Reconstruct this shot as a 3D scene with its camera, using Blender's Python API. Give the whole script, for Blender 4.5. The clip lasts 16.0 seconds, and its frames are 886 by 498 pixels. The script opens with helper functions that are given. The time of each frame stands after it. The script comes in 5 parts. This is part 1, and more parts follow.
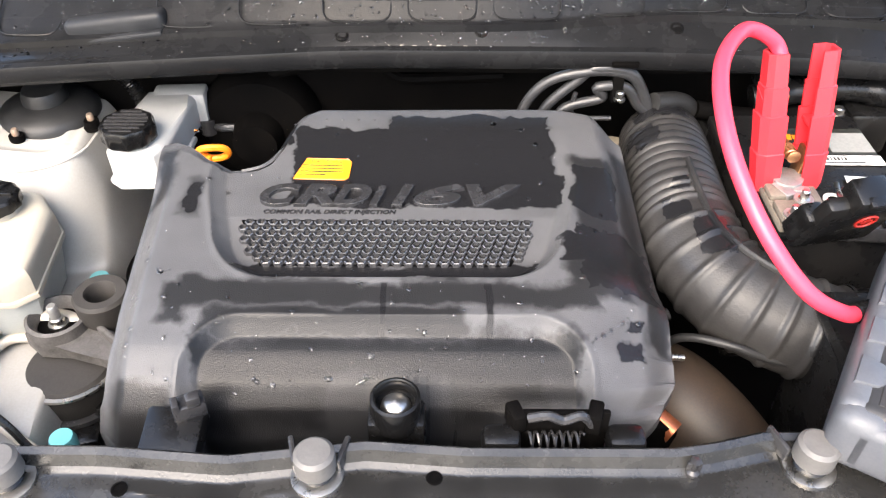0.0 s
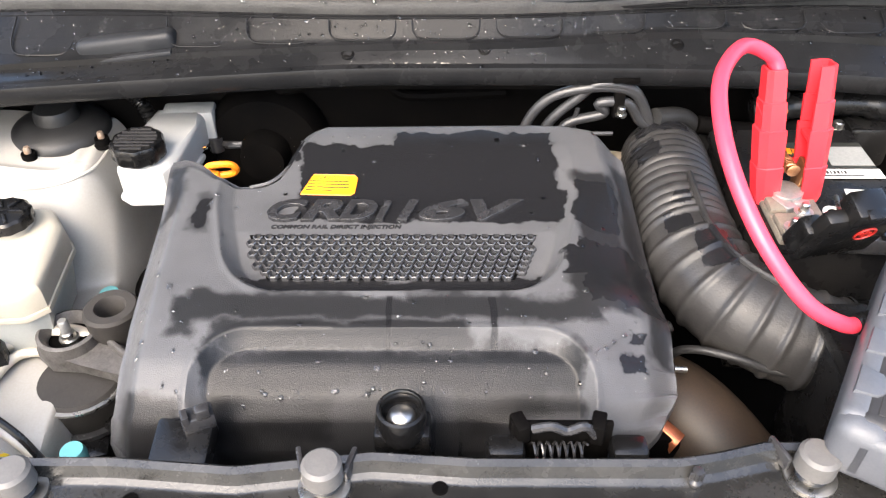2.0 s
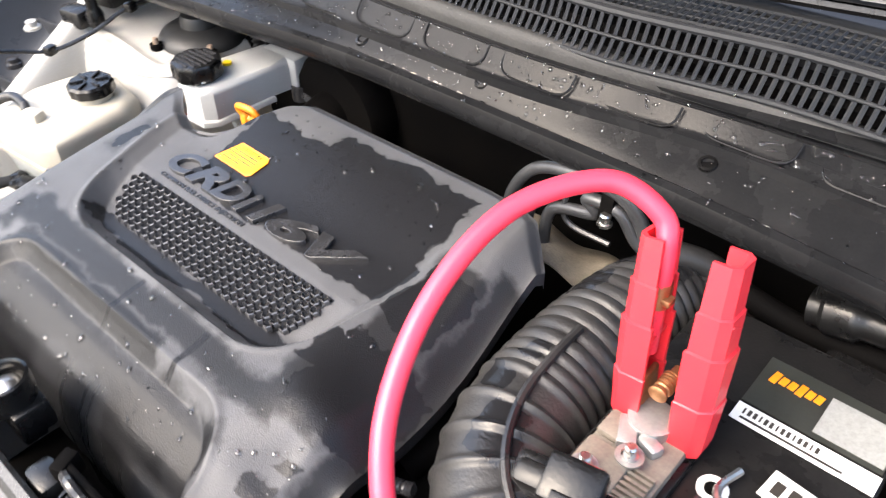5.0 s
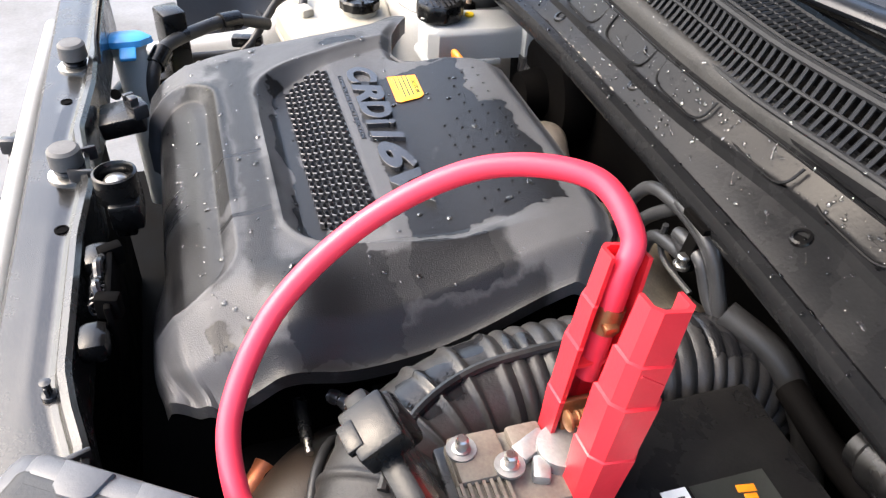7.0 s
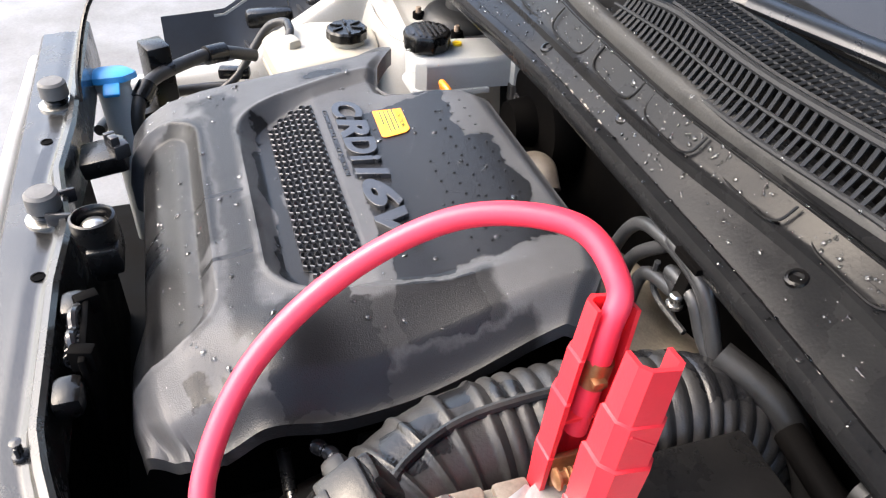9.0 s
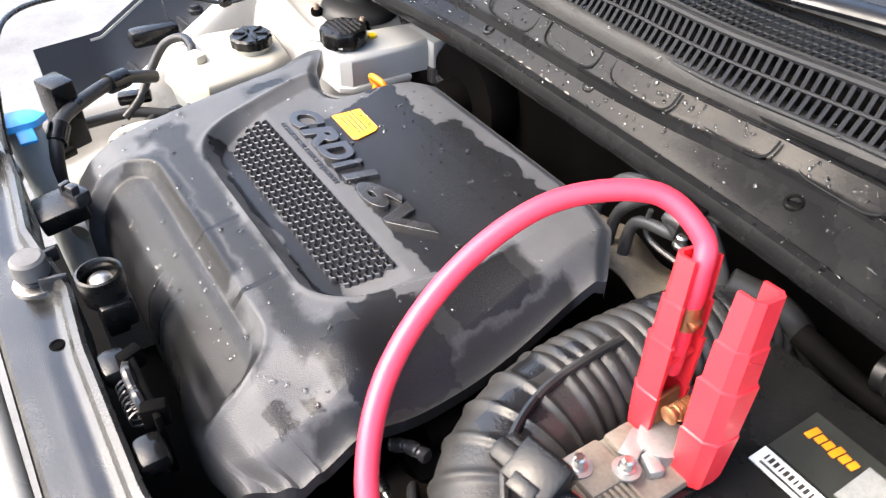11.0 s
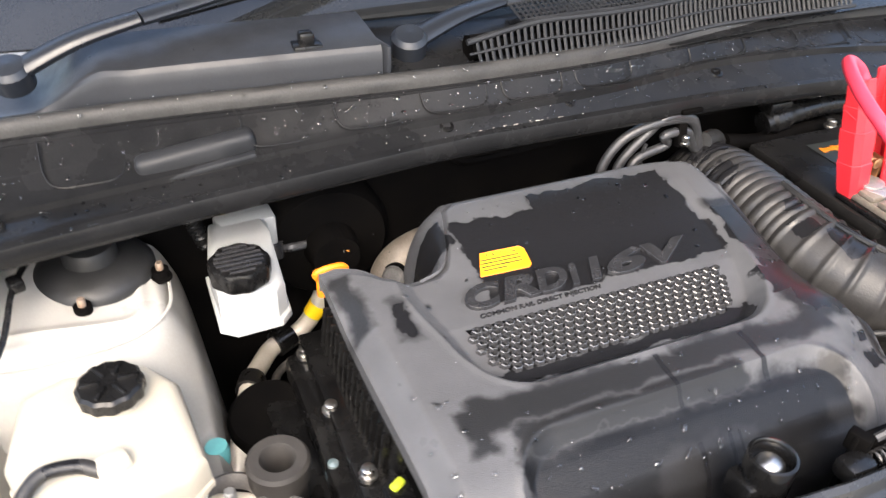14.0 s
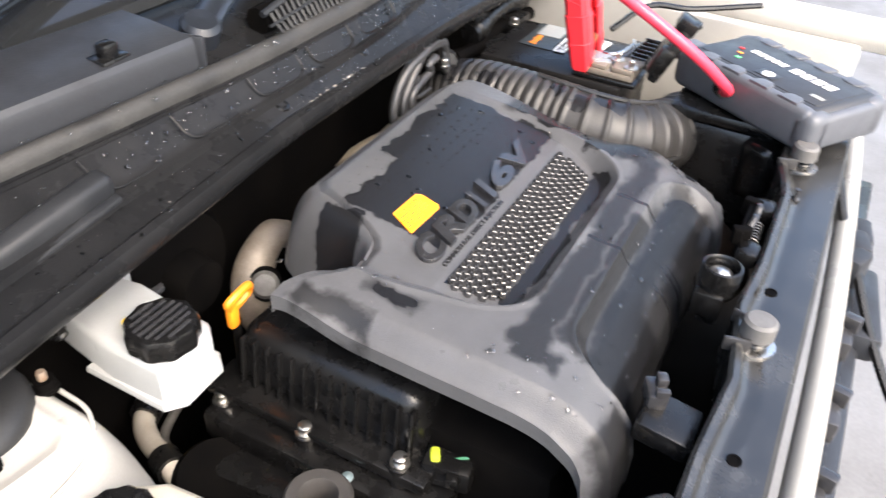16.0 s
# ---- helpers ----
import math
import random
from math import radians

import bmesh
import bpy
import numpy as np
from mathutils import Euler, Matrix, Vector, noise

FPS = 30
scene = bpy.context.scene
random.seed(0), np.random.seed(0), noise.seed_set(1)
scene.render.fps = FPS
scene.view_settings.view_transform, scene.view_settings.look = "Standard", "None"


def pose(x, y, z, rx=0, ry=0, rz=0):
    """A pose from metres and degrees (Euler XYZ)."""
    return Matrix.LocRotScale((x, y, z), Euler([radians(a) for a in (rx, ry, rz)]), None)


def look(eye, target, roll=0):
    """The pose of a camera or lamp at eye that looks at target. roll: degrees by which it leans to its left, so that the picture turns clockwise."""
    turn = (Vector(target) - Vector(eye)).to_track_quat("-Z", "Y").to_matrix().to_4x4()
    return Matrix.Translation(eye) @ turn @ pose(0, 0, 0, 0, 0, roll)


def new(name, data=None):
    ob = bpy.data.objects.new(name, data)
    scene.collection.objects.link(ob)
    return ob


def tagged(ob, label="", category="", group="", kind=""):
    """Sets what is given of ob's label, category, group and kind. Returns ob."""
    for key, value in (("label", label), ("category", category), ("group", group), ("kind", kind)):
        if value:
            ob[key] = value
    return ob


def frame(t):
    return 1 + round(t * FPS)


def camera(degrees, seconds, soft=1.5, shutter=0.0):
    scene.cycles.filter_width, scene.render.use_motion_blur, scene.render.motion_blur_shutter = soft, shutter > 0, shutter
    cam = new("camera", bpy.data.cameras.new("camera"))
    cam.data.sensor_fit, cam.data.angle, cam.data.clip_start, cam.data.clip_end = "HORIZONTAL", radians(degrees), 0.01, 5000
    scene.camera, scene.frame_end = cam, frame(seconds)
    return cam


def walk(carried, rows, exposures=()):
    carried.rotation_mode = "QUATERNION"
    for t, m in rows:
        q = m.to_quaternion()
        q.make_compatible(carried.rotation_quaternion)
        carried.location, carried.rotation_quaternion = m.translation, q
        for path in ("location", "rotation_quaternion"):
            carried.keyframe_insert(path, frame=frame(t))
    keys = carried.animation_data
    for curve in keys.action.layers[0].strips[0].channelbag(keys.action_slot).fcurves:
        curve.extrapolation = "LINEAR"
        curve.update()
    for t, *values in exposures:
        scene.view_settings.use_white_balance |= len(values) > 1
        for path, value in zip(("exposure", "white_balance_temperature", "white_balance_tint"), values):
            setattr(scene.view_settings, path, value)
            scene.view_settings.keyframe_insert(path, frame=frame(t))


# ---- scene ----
cam = camera(58.5, 16.0, soft=1.2, shutter=0.35)
ROWS = [
    (0, -0.0008, 0.0003, 1.4011, 48.888, -0.257, 0.128),
    (0.5, -0.0038, -0.0035, 1.4025, 49.121, -0.161, 0.181),
    (1, 0.0003, -0.0045, 1.406, 49.334, -0.092, 0.091),
    (1.5, 0.0023, -0.0073, 1.4083, 49.71, 0.098, 0.06),
    (2, 0.0001, -0.01, 1.408, 50.001, 0.197, 0.267),
    (2.5, 0.0226, -0.0056, 1.4047, 50.019, 0.432, 1.265),
    (3, 0.1158, 0.0003, 1.4008, 49.999, 0.665, 7.494),
    (3.5, 0.2226, 0.0533, 1.3983, 48.128, 3.33, 12.664),
    (3.9, 0.3006, 0.1293, 1.3745, 48.359, 2.359, 20.072),
    (4, 0.328, 0.1688, 1.3777, 48.04, 2.45, 23.48),
    (4.2, 0.3598, 0.2287, 1.3702, 48.564, 2.32, 27.479),
    (6.3, 0.6497, 0.4244, 1.3488, 50.534, -3.407, 66.398),
    (6.5, 0.6497, 0.4592, 1.336, 50.881, -4.263, 69.532),
    (7, 0.636, 0.5084, 1.3254, 50.162, -2.437, 73.697),
    (7.5, 0.6257, 0.5186, 1.3178, 50.207, -2.066, 75.098),
    (8, 0.6235, 0.5331, 1.3256, 50.891, -1.463, 73.751),
    (8.5, 0.6169, 0.5369, 1.3228, 51, -1.688, 73.041),
    (9, 0.6127, 0.5277, 1.3305, 51.399, -1.664, 73.043),
    (9.2, 0.61, 0.527, 1.3306, 51.434, -1.678, 72.889),
    (11.4, 0.5264, 0.3145, 1.3646, 48.971, 0.64, 51.609),
    (11.5, 0.5065, 0.2984, 1.3617, 48.578, 1.010, 50.106),
    (12, 0.2982, 0.2046, 1.3771, 48.089, 0.774, 38.344),
    (12.5, 0.1156, 0.1421, 1.3796, 51.952, -0.527, 24.622),
    (13, -0.0861, 0.0797, 1.3831, 48.548, -2.555, 4.857),
    (13.5, -0.2658, 0.087, 1.3675, 51.714, -1.134, -9.421),
    (14, -0.4658, 0.1278, 1.392, 54.148, -2.07, -23.161),
    (14.5, -0.6436, 0.1392, 1.4235, 53.899, -1.175, -33.808),
    (15, -0.7122, 0.2667, 1.3872, 54.534, -2.74, -41.392),
    (15.5, -0.7221, 0.3547, 1.3727, 53.655, -2.56, -51.016),
    (16, -0.7397, 0.3774, 1.367, 53.322, -3.02, -61.918),
]
walk(cam, [(t, pose(x, y, z, rx, ry, rz)) for t, x, y, z, rx, ry, rz in ROWS],
     [(t, e, 6450, 9) for t, e in ((0, 1.45), (3, 1.4), (4.2, 1.5), (6.3, 1.32), (7.5, 1.15), (9.2, 1.25), (11.3, 1.58), (12.0, 1.52), (12.6, 1.25), (13.5, 1.35), (14.5, 1.22), (16, 1.38))])

# ---- light ----
world = bpy.data.worlds.new("sky")
scene.world = world
world.use_nodes = True
wn = world.node_tree
sky = wn.nodes.new("ShaderNodeTexSky")
sky.sky_type, sky.sun_disc = "NISHITA", False
sky.sun_elevation, sky.sun_rotation = radians(48), radians(205)
sky.air_density, sky.dust_density, sky.ozone_density = 1.0, 5.0, 1.0
wn.links.new(sky.outputs[0], wn.nodes["Background"].inputs[0])
wn.nodes["Background"].inputs[1].default_value = 0.33
sun_data = bpy.data.lights.new("sun", "SUN")
sun_data.energy, sun_data.angle, sun_data.color = 0.5, radians(70), (1.0, 0.99, 0.97)
sun = new("sun", sun_data)
sun.matrix_world = look((-1.4, -2.4, 4.6), (0, 0.6, 0.9))


# ---- materials ----
def surf(name, c1, c2=None, scale=30.0, rough=0.5, rvar=0.15, metal=0.0, bump=0.15, fine=400.0, detail=6.0, coat=0.0, trans=0.0, spec=0.5):
    """A worn surface: two colours mixed by large stains and fine grain, uneven gloss, fine relief."""
    m = bpy.data.materials.new(name)
    m.use_nodes = True
    nt = m.node_tree
    b = nt.nodes["Principled BSDF"]
    c2 = c2 or tuple(v * 0.7 for v in c1)
    tc = nt.nodes.new("ShaderNodeTexCoord")
    big = nt.nodes.new("ShaderNodeTexNoise")
    big.inputs["Scale"].default_value, big.inputs["Detail"].default_value, big.inputs["Roughness"].default_value = scale, detail, 0.62
    small = nt.nodes.new("ShaderNodeTexNoise")
    small.inputs["Scale"].default_value, small.inputs["Detail"].default_value = fine, 3.0
    for n in (big, small):
        nt.links.new(tc.outputs["Object"], n.inputs["Vector"])
    mixf = nt.nodes.new("ShaderNodeMath")
    mixf.operation = "MULTIPLY_ADD"
    nt.links.new(small.outputs["Fac"], mixf.inputs[0])
    mixf.inputs[1].default_value = 0.35
    nt.links.new(big.outputs["Fac"], mixf.inputs[2])
    ramp = nt.nodes.new("ShaderNodeValToRGB")
    ramp.color_ramp.elements[0].position, ramp.color_ramp.elements[1].position = 0.42, 0.95
    ramp.color_ramp.elements[0].color, ramp.color_ramp.elements[1].color = (*c1, 1), (*c2, 1)
    nt.links.new(mixf.outputs[0], ramp.inputs[0])
    nt.links.new(ramp.outputs[0], b.inputs["Base Color"])
    mr = nt.nodes.new("ShaderNodeMapRange")
    mr.inputs["From Min"].default_value, mr.inputs["From Max"].default_value = 0.3, 0.7
    mr.inputs["To Min"].default_value, mr.inputs["To Max"].default_value = max(rough - rvar, 0.04), min(rough + rvar, 1)
    nt.links.new(big.outputs["Fac"], mr.inputs["Value"])
    nt.links.new(mr.outputs[0], b.inputs["Roughness"])
    b.inputs["Metallic"].default_value = metal
    b.inputs["Coat Weight"].default_value = coat
    b.inputs["Specular IOR Level"].default_value = spec
    b.inputs["Transmission Weight"].default_value = trans
    if bump:
        bp = nt.nodes.new("ShaderNodeBump")
        bp.inputs["Strength"].default_value, bp.inputs["Distance"].default_value = bump, 0.001
        nt.links.new(small.outputs["Fac"], bp.inputs["Height"])
        nt.links.new(bp.outputs[0], b.inputs["Normal"])
    return m


M_COVER = surf("cover_plastic", (0.084, 0.084, 0.087), (0.056, 0.056, 0.058), 14, 0.36, 0.10, bump=0.4, fine=900, spec=0.24)
M_BLACK = surf("black_plastic", (0.0032, 0.0032, 0.0035), (0.009, 0.0087, 0.0084), 25, 0.27, 0.18, spec=0.35)
# Near-zero black: the shade deep in the bay is put into this colour.
M_SHADE_BLACK = surf("shade_black", (0.0016, 0.0016, 0.0018), (0.0045, 0.004, 0.0036), 18, 0.65, 0.15, spec=0.02)
M_COWL = surf("cowl_plastic", (0.006, 0.0063, 0.007), (0.015, 0.015, 0.0155), 12, 0.24, 0.16, spec=0.12)
M_GREYP = surf("grey_plastic", (0.027, 0.029, 0.033), (0.017, 0.018, 0.021), 15, 0.4, 0.14, spec=0.32)
M_BAR = surf("painted_black_steel", (0.009, 0.009, 0.009), (0.036, 0.035, 0.033), 24, 0.22, 0.14, spec=0.6)
M_WHITE = surf("white_body_paint", (0.37, 0.36, 0.335), (0.29, 0.275, 0.245), 7, 0.35, 0.12, bump=0.05)
M_TANK = surf("milky_plastic", (0.42, 0.39, 0.325), (0.37, 0.335, 0.265), 9, 0.42, 0.1, bump=0.05)
M_TANKW = surf("clear_white_plastic", (0.37, 0.375, 0.37), (0.31, 0.315, 0.305), 9, 0.35, 0.1, bump=0.05)
M_RUBBER = surf("rubber", (0.012, 0.012, 0.0128), (0.040, 0.038, 0.036), 16, 0.40, 0.16, bump=0.35, spec=0.38)
M_DUCT = surf("dusty_rubber", (0.014, 0.0135, 0.013), (0.055, 0.034, 0.02), 7, 0.5, 0.12, spec=0.35)
M_RED = surf("red_plastic", (0.78, 0.03, 0.045), (0.7, 0.03, 0.04), 30, 0.4, 0.08, bump=0.1)
M_REDC = surf("red_cable", (0.8, 0.045, 0.085), (0.75, 0.04, 0.075), 20, 0.35, 0.08, bump=0.05)
M_STEEL = surf("zinc_steel", (0.6, 0.59, 0.56), (0.42, 0.4, 0.37), 60, 0.32, 0.12, metal=1.0)
M_ALU = surf("cast_aluminium", (0.16, 0.155, 0.15), (0.07, 0.068, 0.065), 40, 0.5, 0.15, metal=0.5)
M_COPPER = surf("copper", (0.5, 0.26, 0.13), (0.32, 0.15, 0.07), 80, 0.45, 0.1, metal=0.9)
M_YELLOW = surf("yellow_label", (0.9, 0.62, 0.01), (0.85, 0.55, 0.01), 40, 0.4, 0.1, bump=0)
M_ORANGE = surf("orange_plastic", (0.9, 0.27, 0.01), (0.8, 0.22, 0.01), 40, 0.4, 0.1, bump=0)
M_BLUE = surf("blue_plastic", (0.05, 0.35, 0.75), (0.04, 0.3, 0.65), 40, 0.4, 0.1, bump=0)
M_TEAL = surf("teal_cap", (0.2, 0.62, 0.62), (0.18, 0.5, 0.52), 40, 0.4, 0.1, bump=0)
M_BATT = surf("battery_top", (0.005, 0.005, 0.0055), (0.016, 0.015, 0.014), 20, 0.3, 0.12, spec=0.15)
M_LABELW = surf("white_sticker", (0.78, 0.77, 0.74), (0.65, 0.63, 0.6), 30, 0.4, 0.1, bump=0)
M_TAN = surf("dusty_tan_plastic", (0.20, 0.17, 0.135), (0.10, 0.085, 0.068), 50, 0.6, 0.1)
M_PACK = surf("pale_grey_rubber", (0.085, 0.089, 0.10), (0.062, 0.066, 0.075), 25, 0.45, 0.1)
M_PACKB = surf("pack_black", (0.018, 0.018, 0.019), (0.026, 0.026, 0.027), 25, 0.45, 0.1)
M_PRINT = surf("white_print", (0.75, 0.75, 0.75), None, 30, 0.5, 0.05, bump=0)
M_GROUND = surf("concrete", (0.185, 0.18, 0.173), (0.10, 0.097, 0.093), 2.6, 0.6, 0.2, bump=0.4, fine=90)
M_LINE = surf("aircon_pipe", (0.62, 0.58, 0.5), (0.5, 0.45, 0.38), 40, 0.45, 0.1, metal=0.3)
M_BEIGE = surf("heat_shield", (0.3, 0.26, 0.2), (0.14, 0.115, 0.085), 25, 0.6, 0.1)

M_SHIELD = surf("scorched_shield", (0.17, 0.145, 0.12), (0.07, 0.058, 0.046), 30, 0.5, 0.12, metal=0.3)
M_VENT = surf("vent_plastic", (0.012, 0.013, 0.015), (0.024, 0.025, 0.027), 18, 0.5, 0.12, spec=0.25)
M_SEAL = surf("dusty_seal", (0.012, 0.012, 0.012), (0.045, 0.044, 0.042), 22, 0.55, 0.15, bump=0.4, spec=0.3)
M_DIRT = surf("dried_dirt", (0.42, 0.38, 0.33), (0.28, 0.25, 0.21), 60, 0.8, 0.1, bump=0.5)
M_WIPER = surf("wiper_paint", (0.016, 0.019, 0.025), (0.012, 0.014, 0.018), 20, 0.33, 0.08)
M_GLASS = surf("dark_glass", (0.012, 0.013, 0.014), (0.02, 0.02, 0.02), 6, 0.08, 0.03, bump=0)

M_LETTER = surf("letter_plastic", (0.012, 0.012, 0.013), (0.035, 0.035, 0.037), 70, 0.16, 0.1, spec=0.7)
M_MESH = surf("wet_grille", (0.028, 0.028, 0.03), (0.06, 0.06, 0.063), 110, 0.2, 0.1, spec=0.8)
# Wet gloss; the near-black colour holds the shade inside the grille's holes.
M_PAN_SHADE = surf("wet_pan_shade", (0.002, 0.002, 0.0022), (0.004, 0.004, 0.004), 60, 0.12, 0.08)
M_INK = surf("black_print", (0.03, 0.025, 0.02), None, 30, 0.5, 0.05, bump=0)
M_CLIP = surf("wet_black_plastic", (0.018, 0.018, 0.02), (0.035, 0.034, 0.034), 50, 0.2, 0.1)
M_STOP = surf("grey_rubber", (0.11, 0.105, 0.10), (0.07, 0.068, 0.066), 40, 0.6, 0.1)
M_TEALS = surf("teal_marked_steel", (0.5, 0.55, 0.56), (0.25, 0.4, 0.45), 80, 0.35, 0.1, metal=0.7)
M_YELGREEN = surf("yellow_green_plastic", (0.6, 0.7, 0.05), None, 40, 0.4, 0.1, bump=0)
M_GREEN = surf("green_wire", (0.05, 0.25, 0.12), None, 40, 0.4, 0.1, bump=0)
M_GREENL = surf("green_lamp", (0.15, 0.75, 0.25), None, 40, 0.4, 0.1, bump=0)
M_PIPE = surf("grey_pipe", (0.018, 0.019, 0.021), (0.04, 0.04, 0.041), 30, 0.35, 0.1)
M_RUBBERB = surf("black_rubber", (0.012, 0.012, 0.0125), (0.024, 0.024, 0.024), 25, 0.45, 0.12, spec=0.35)
M_RUBBERG = surf("grey_bushing", (0.024, 0.022, 0.0205), (0.042, 0.039, 0.036), 40, 0.65, 0.1, spec=0.3)
M_RUST = surf("rusty_steel", (0.24, 0.15, 0.09), (0.3, 0.26, 0.22), 90, 0.6, 0.1, metal=0.5)
M_TANKG = surf("pale_tank_plastic", (0.48, 0.50, 0.48), (0.38, 0.40, 0.385), 10, 0.4, 0.1, bump=0.05)
M_ALUD = surf("dark_cast_aluminium", (0.10, 0.094, 0.09), (0.04, 0.037, 0.035), 50, 0.6, 0.12)
M_LEAD = surf("lead", (0.45, 0.45, 0.44), (0.3, 0.3, 0.29), 80, 0.5, 0.12, metal=0.8)
M_TAND = surf("dark_tan", (0.12, 0.1, 0.08), None, 50, 0.6, 0.1)
M_OLIVE = surf("olive_label", (0.018, 0.019, 0.016), (0.03, 0.031, 0.026), 40, 0.4, 0.1, bump=0)
M_GREYPRINT = surf("grey_print", (0.2, 0.2, 0.19), (0.28, 0.28, 0.26), 200, 0.5, 0.1, bump=0)
M_REDD = surf("dark_red_print", (0.38, 0.02, 0.015), None, 30, 0.4, 0.1, bump=0)
M_COPPERD = surf("brown_copper", (0.45, 0.14, 0.06), (0.25, 0.08, 0.04), 80, 0.4, 0.1, metal=0.6)
M_WATER = bpy.data.materials.new("water")
M_WATER.use_nodes = True
wb = M_WATER.node_tree.nodes["Principled BSDF"]
wb.inputs["Base Color"].default_value = (1, 1, 1, 1)
wb.inputs["Roughness"].default_value, wb.inputs["IOR"].default_value, wb.inputs["Transmission Weight"].default_value = 0.01, 1.5, 1.0


def soak(m, base, boxes, wet=(0.010, 0.010, 0.011), gloss=0.24, edge=0.0012, strength=1.0, wobble=1.0):
    """Wets a surface in ragged patches: (x, y, half width, half depth) in the place, blurred by noise. Wet plastic is darker and glossier."""
    nt = m.node_tree
    L = nt.links.new
    b = nt.nodes["Principled BSDF"]
    tc = nt.nodes.new("ShaderNodeTexCoord")
    vec = tc.outputs["Object"]
    for scale, amount in ((22.0, 0.034), (85.0, 0.012), (300.0, 0.004)):
        n = nt.nodes.new("ShaderNodeTexNoise")
        n.inputs["Scale"].default_value, n.inputs["Detail"].default_value = scale, 2.0
        L(tc.outputs["Object"], n.inputs["Vector"])
        sub = nt.nodes.new("ShaderNodeVectorMath")
        sub.operation = "SUBTRACT"
        L(n.outputs["Color"], sub.inputs[0])
        sub.inputs[1].default_value = (0.5, 0.5, 0.5)
        add = nt.nodes.new("ShaderNodeVectorMath")
        add.operation = "MULTIPLY_ADD"
        L(sub.outputs[0], add.inputs[0])
        add.inputs[1].default_value = (amount * wobble, amount * wobble, amount * wobble)
        L(vec, add.inputs[2])
        vec = add.outputs[0]
    best = None
    for x, y, hx, hy in boxes:
        s = nt.nodes.new("ShaderNodeVectorMath")
        s.operation = "SUBTRACT"
        L(vec, s.inputs[0])
        s.inputs[1].default_value = (x - base[0], y - base[1], 0)
        a = nt.nodes.new("ShaderNodeVectorMath")
        a.operation = "ABSOLUTE"
        L(s.outputs[0], a.inputs[0])
        d = nt.nodes.new("ShaderNodeVectorMath")
        d.operation = "SUBTRACT"
        L(a.outputs[0], d.inputs[0])
        d.inputs[1].default_value = (hx, hy, 0)
        sep = nt.nodes.new("ShaderNodeSeparateXYZ")
        L(d.outputs[0], sep.inputs[0])
        mx = nt.nodes.new("ShaderNodeMath")
        mx.operation = "MAXIMUM"
        L(sep.outputs[0], mx.inputs[0])
        L(sep.outputs[1], mx.inputs[1])
        if best is None:
            best = mx.outputs[0]
        else:
            mn = nt.nodes.new("ShaderNodeMath")
            mn.operation = "MINIMUM"
            L(best, mn.inputs[0])
            L(mx.outputs[0], mn.inputs[1])
            best = mn.outputs[0]
    r = nt.nodes.new("ShaderNodeMapRange")
    r.inputs["From Min"].default_value, r.inputs["From Max"].default_value = edge, -edge
    r.inputs["To Max"].default_value = strength
    L(best, r.inputs["Value"])
    dry = b.inputs["Base Color"].links[0].from_socket
    mix = nt.nodes.new("ShaderNodeMix")
    mix.data_type = "RGBA"
    L(r.outputs[0], mix.inputs[0])
    L(dry, mix.inputs[6])
    mix.inputs[7].default_value = (*wet, 1)
    L(mix.outputs[2], b.inputs["Base Color"])
    rough = b.inputs["Roughness"].links[0].from_socket
    mix2 = nt.nodes.new("ShaderNodeMix")
    L(r.outputs[0], mix2.inputs[0])
    L(rough, mix2.inputs[2])
    mix2.inputs[3].default_value = gloss
    L(mix2.outputs[0], b.inputs["Roughness"])


COVER_BASE = (-0.05, 0.62, 0.80)
soak(M_COVER, COVER_BASE, [(-0.16, 0.527, 0.085, 0.016), (0.01, 0.532, 0.05, 0.012), (-0.04, 0.526, 0.185, 0.013), (-0.05, 0.455, 0.168, 0.038), (-0.15, 0.425, 0.06, 0.03), (-0.27, 0.43, 0.03, 0.015), (-0.245, 0.515, 0.012, 0.02),
                           (0.09, 0.45, 0.03, 0.03), (0.165, 0.65, 0.026, 0.075), (0.15, 0.56, 0.03, 0.035), (-0.262, 0.655, 0.008, 0.024), (-0.30, 0.70, 0.012, 0.04), (0.0, 0.44, 0.02, 0.03), (-0.10, 0.50, 0.12, 0.012), (0.206, 0.62, 0.016, 0.13)], edge=0.0045, strength=0.88, gloss=0.3, wet=(0.008, 0.008, 0.0085))
soak(M_COVER, COVER_BASE, [(-0.02, 0.712, 0.145, 0.060), (0.03, 0.75, 0.09, 0.045), (-0.056, 0.572, 0.15, 0.010), (0.162, 0.675, 0.026, 0.034), (0.172, 0.58, 0.036, 0.045), (0.135, 0.585, 0.018, 0.018), 
                           (0.178, 0.503, 0.008, 0.008), (0.172, 0.478, 0.013, 0.009), (-0.262, 0.655, 0.007, 0.02), (-0.185, 0.768, 0.018, 0.026)], edge=0.0014)
soak(M_COVER, COVER_BASE, [(-0.055, 0.47, 0.0028, 0.07), (-0.022, 0.44, 0.0022, 0.045), (0.043, 0.47, 0.0035, 0.07), (0.012, 0.43, 0.0018, 0.03), (-0.012, 0.43, 0.0015, 0.03)], edge=0.0012, strength=0.9, wobble=0.18)
soak(M_COVER, COVER_BASE, [(-0.05, 0.473, 0.172, 0.013), (-0.16, 0.455, 0.05, 0.02), (0.05, 0.46, 0.04, 0.022)], edge=0.004, strength=0.95, gloss=0.33, wobble=1.1, wet=(0.006, 0.006, 0.0065))
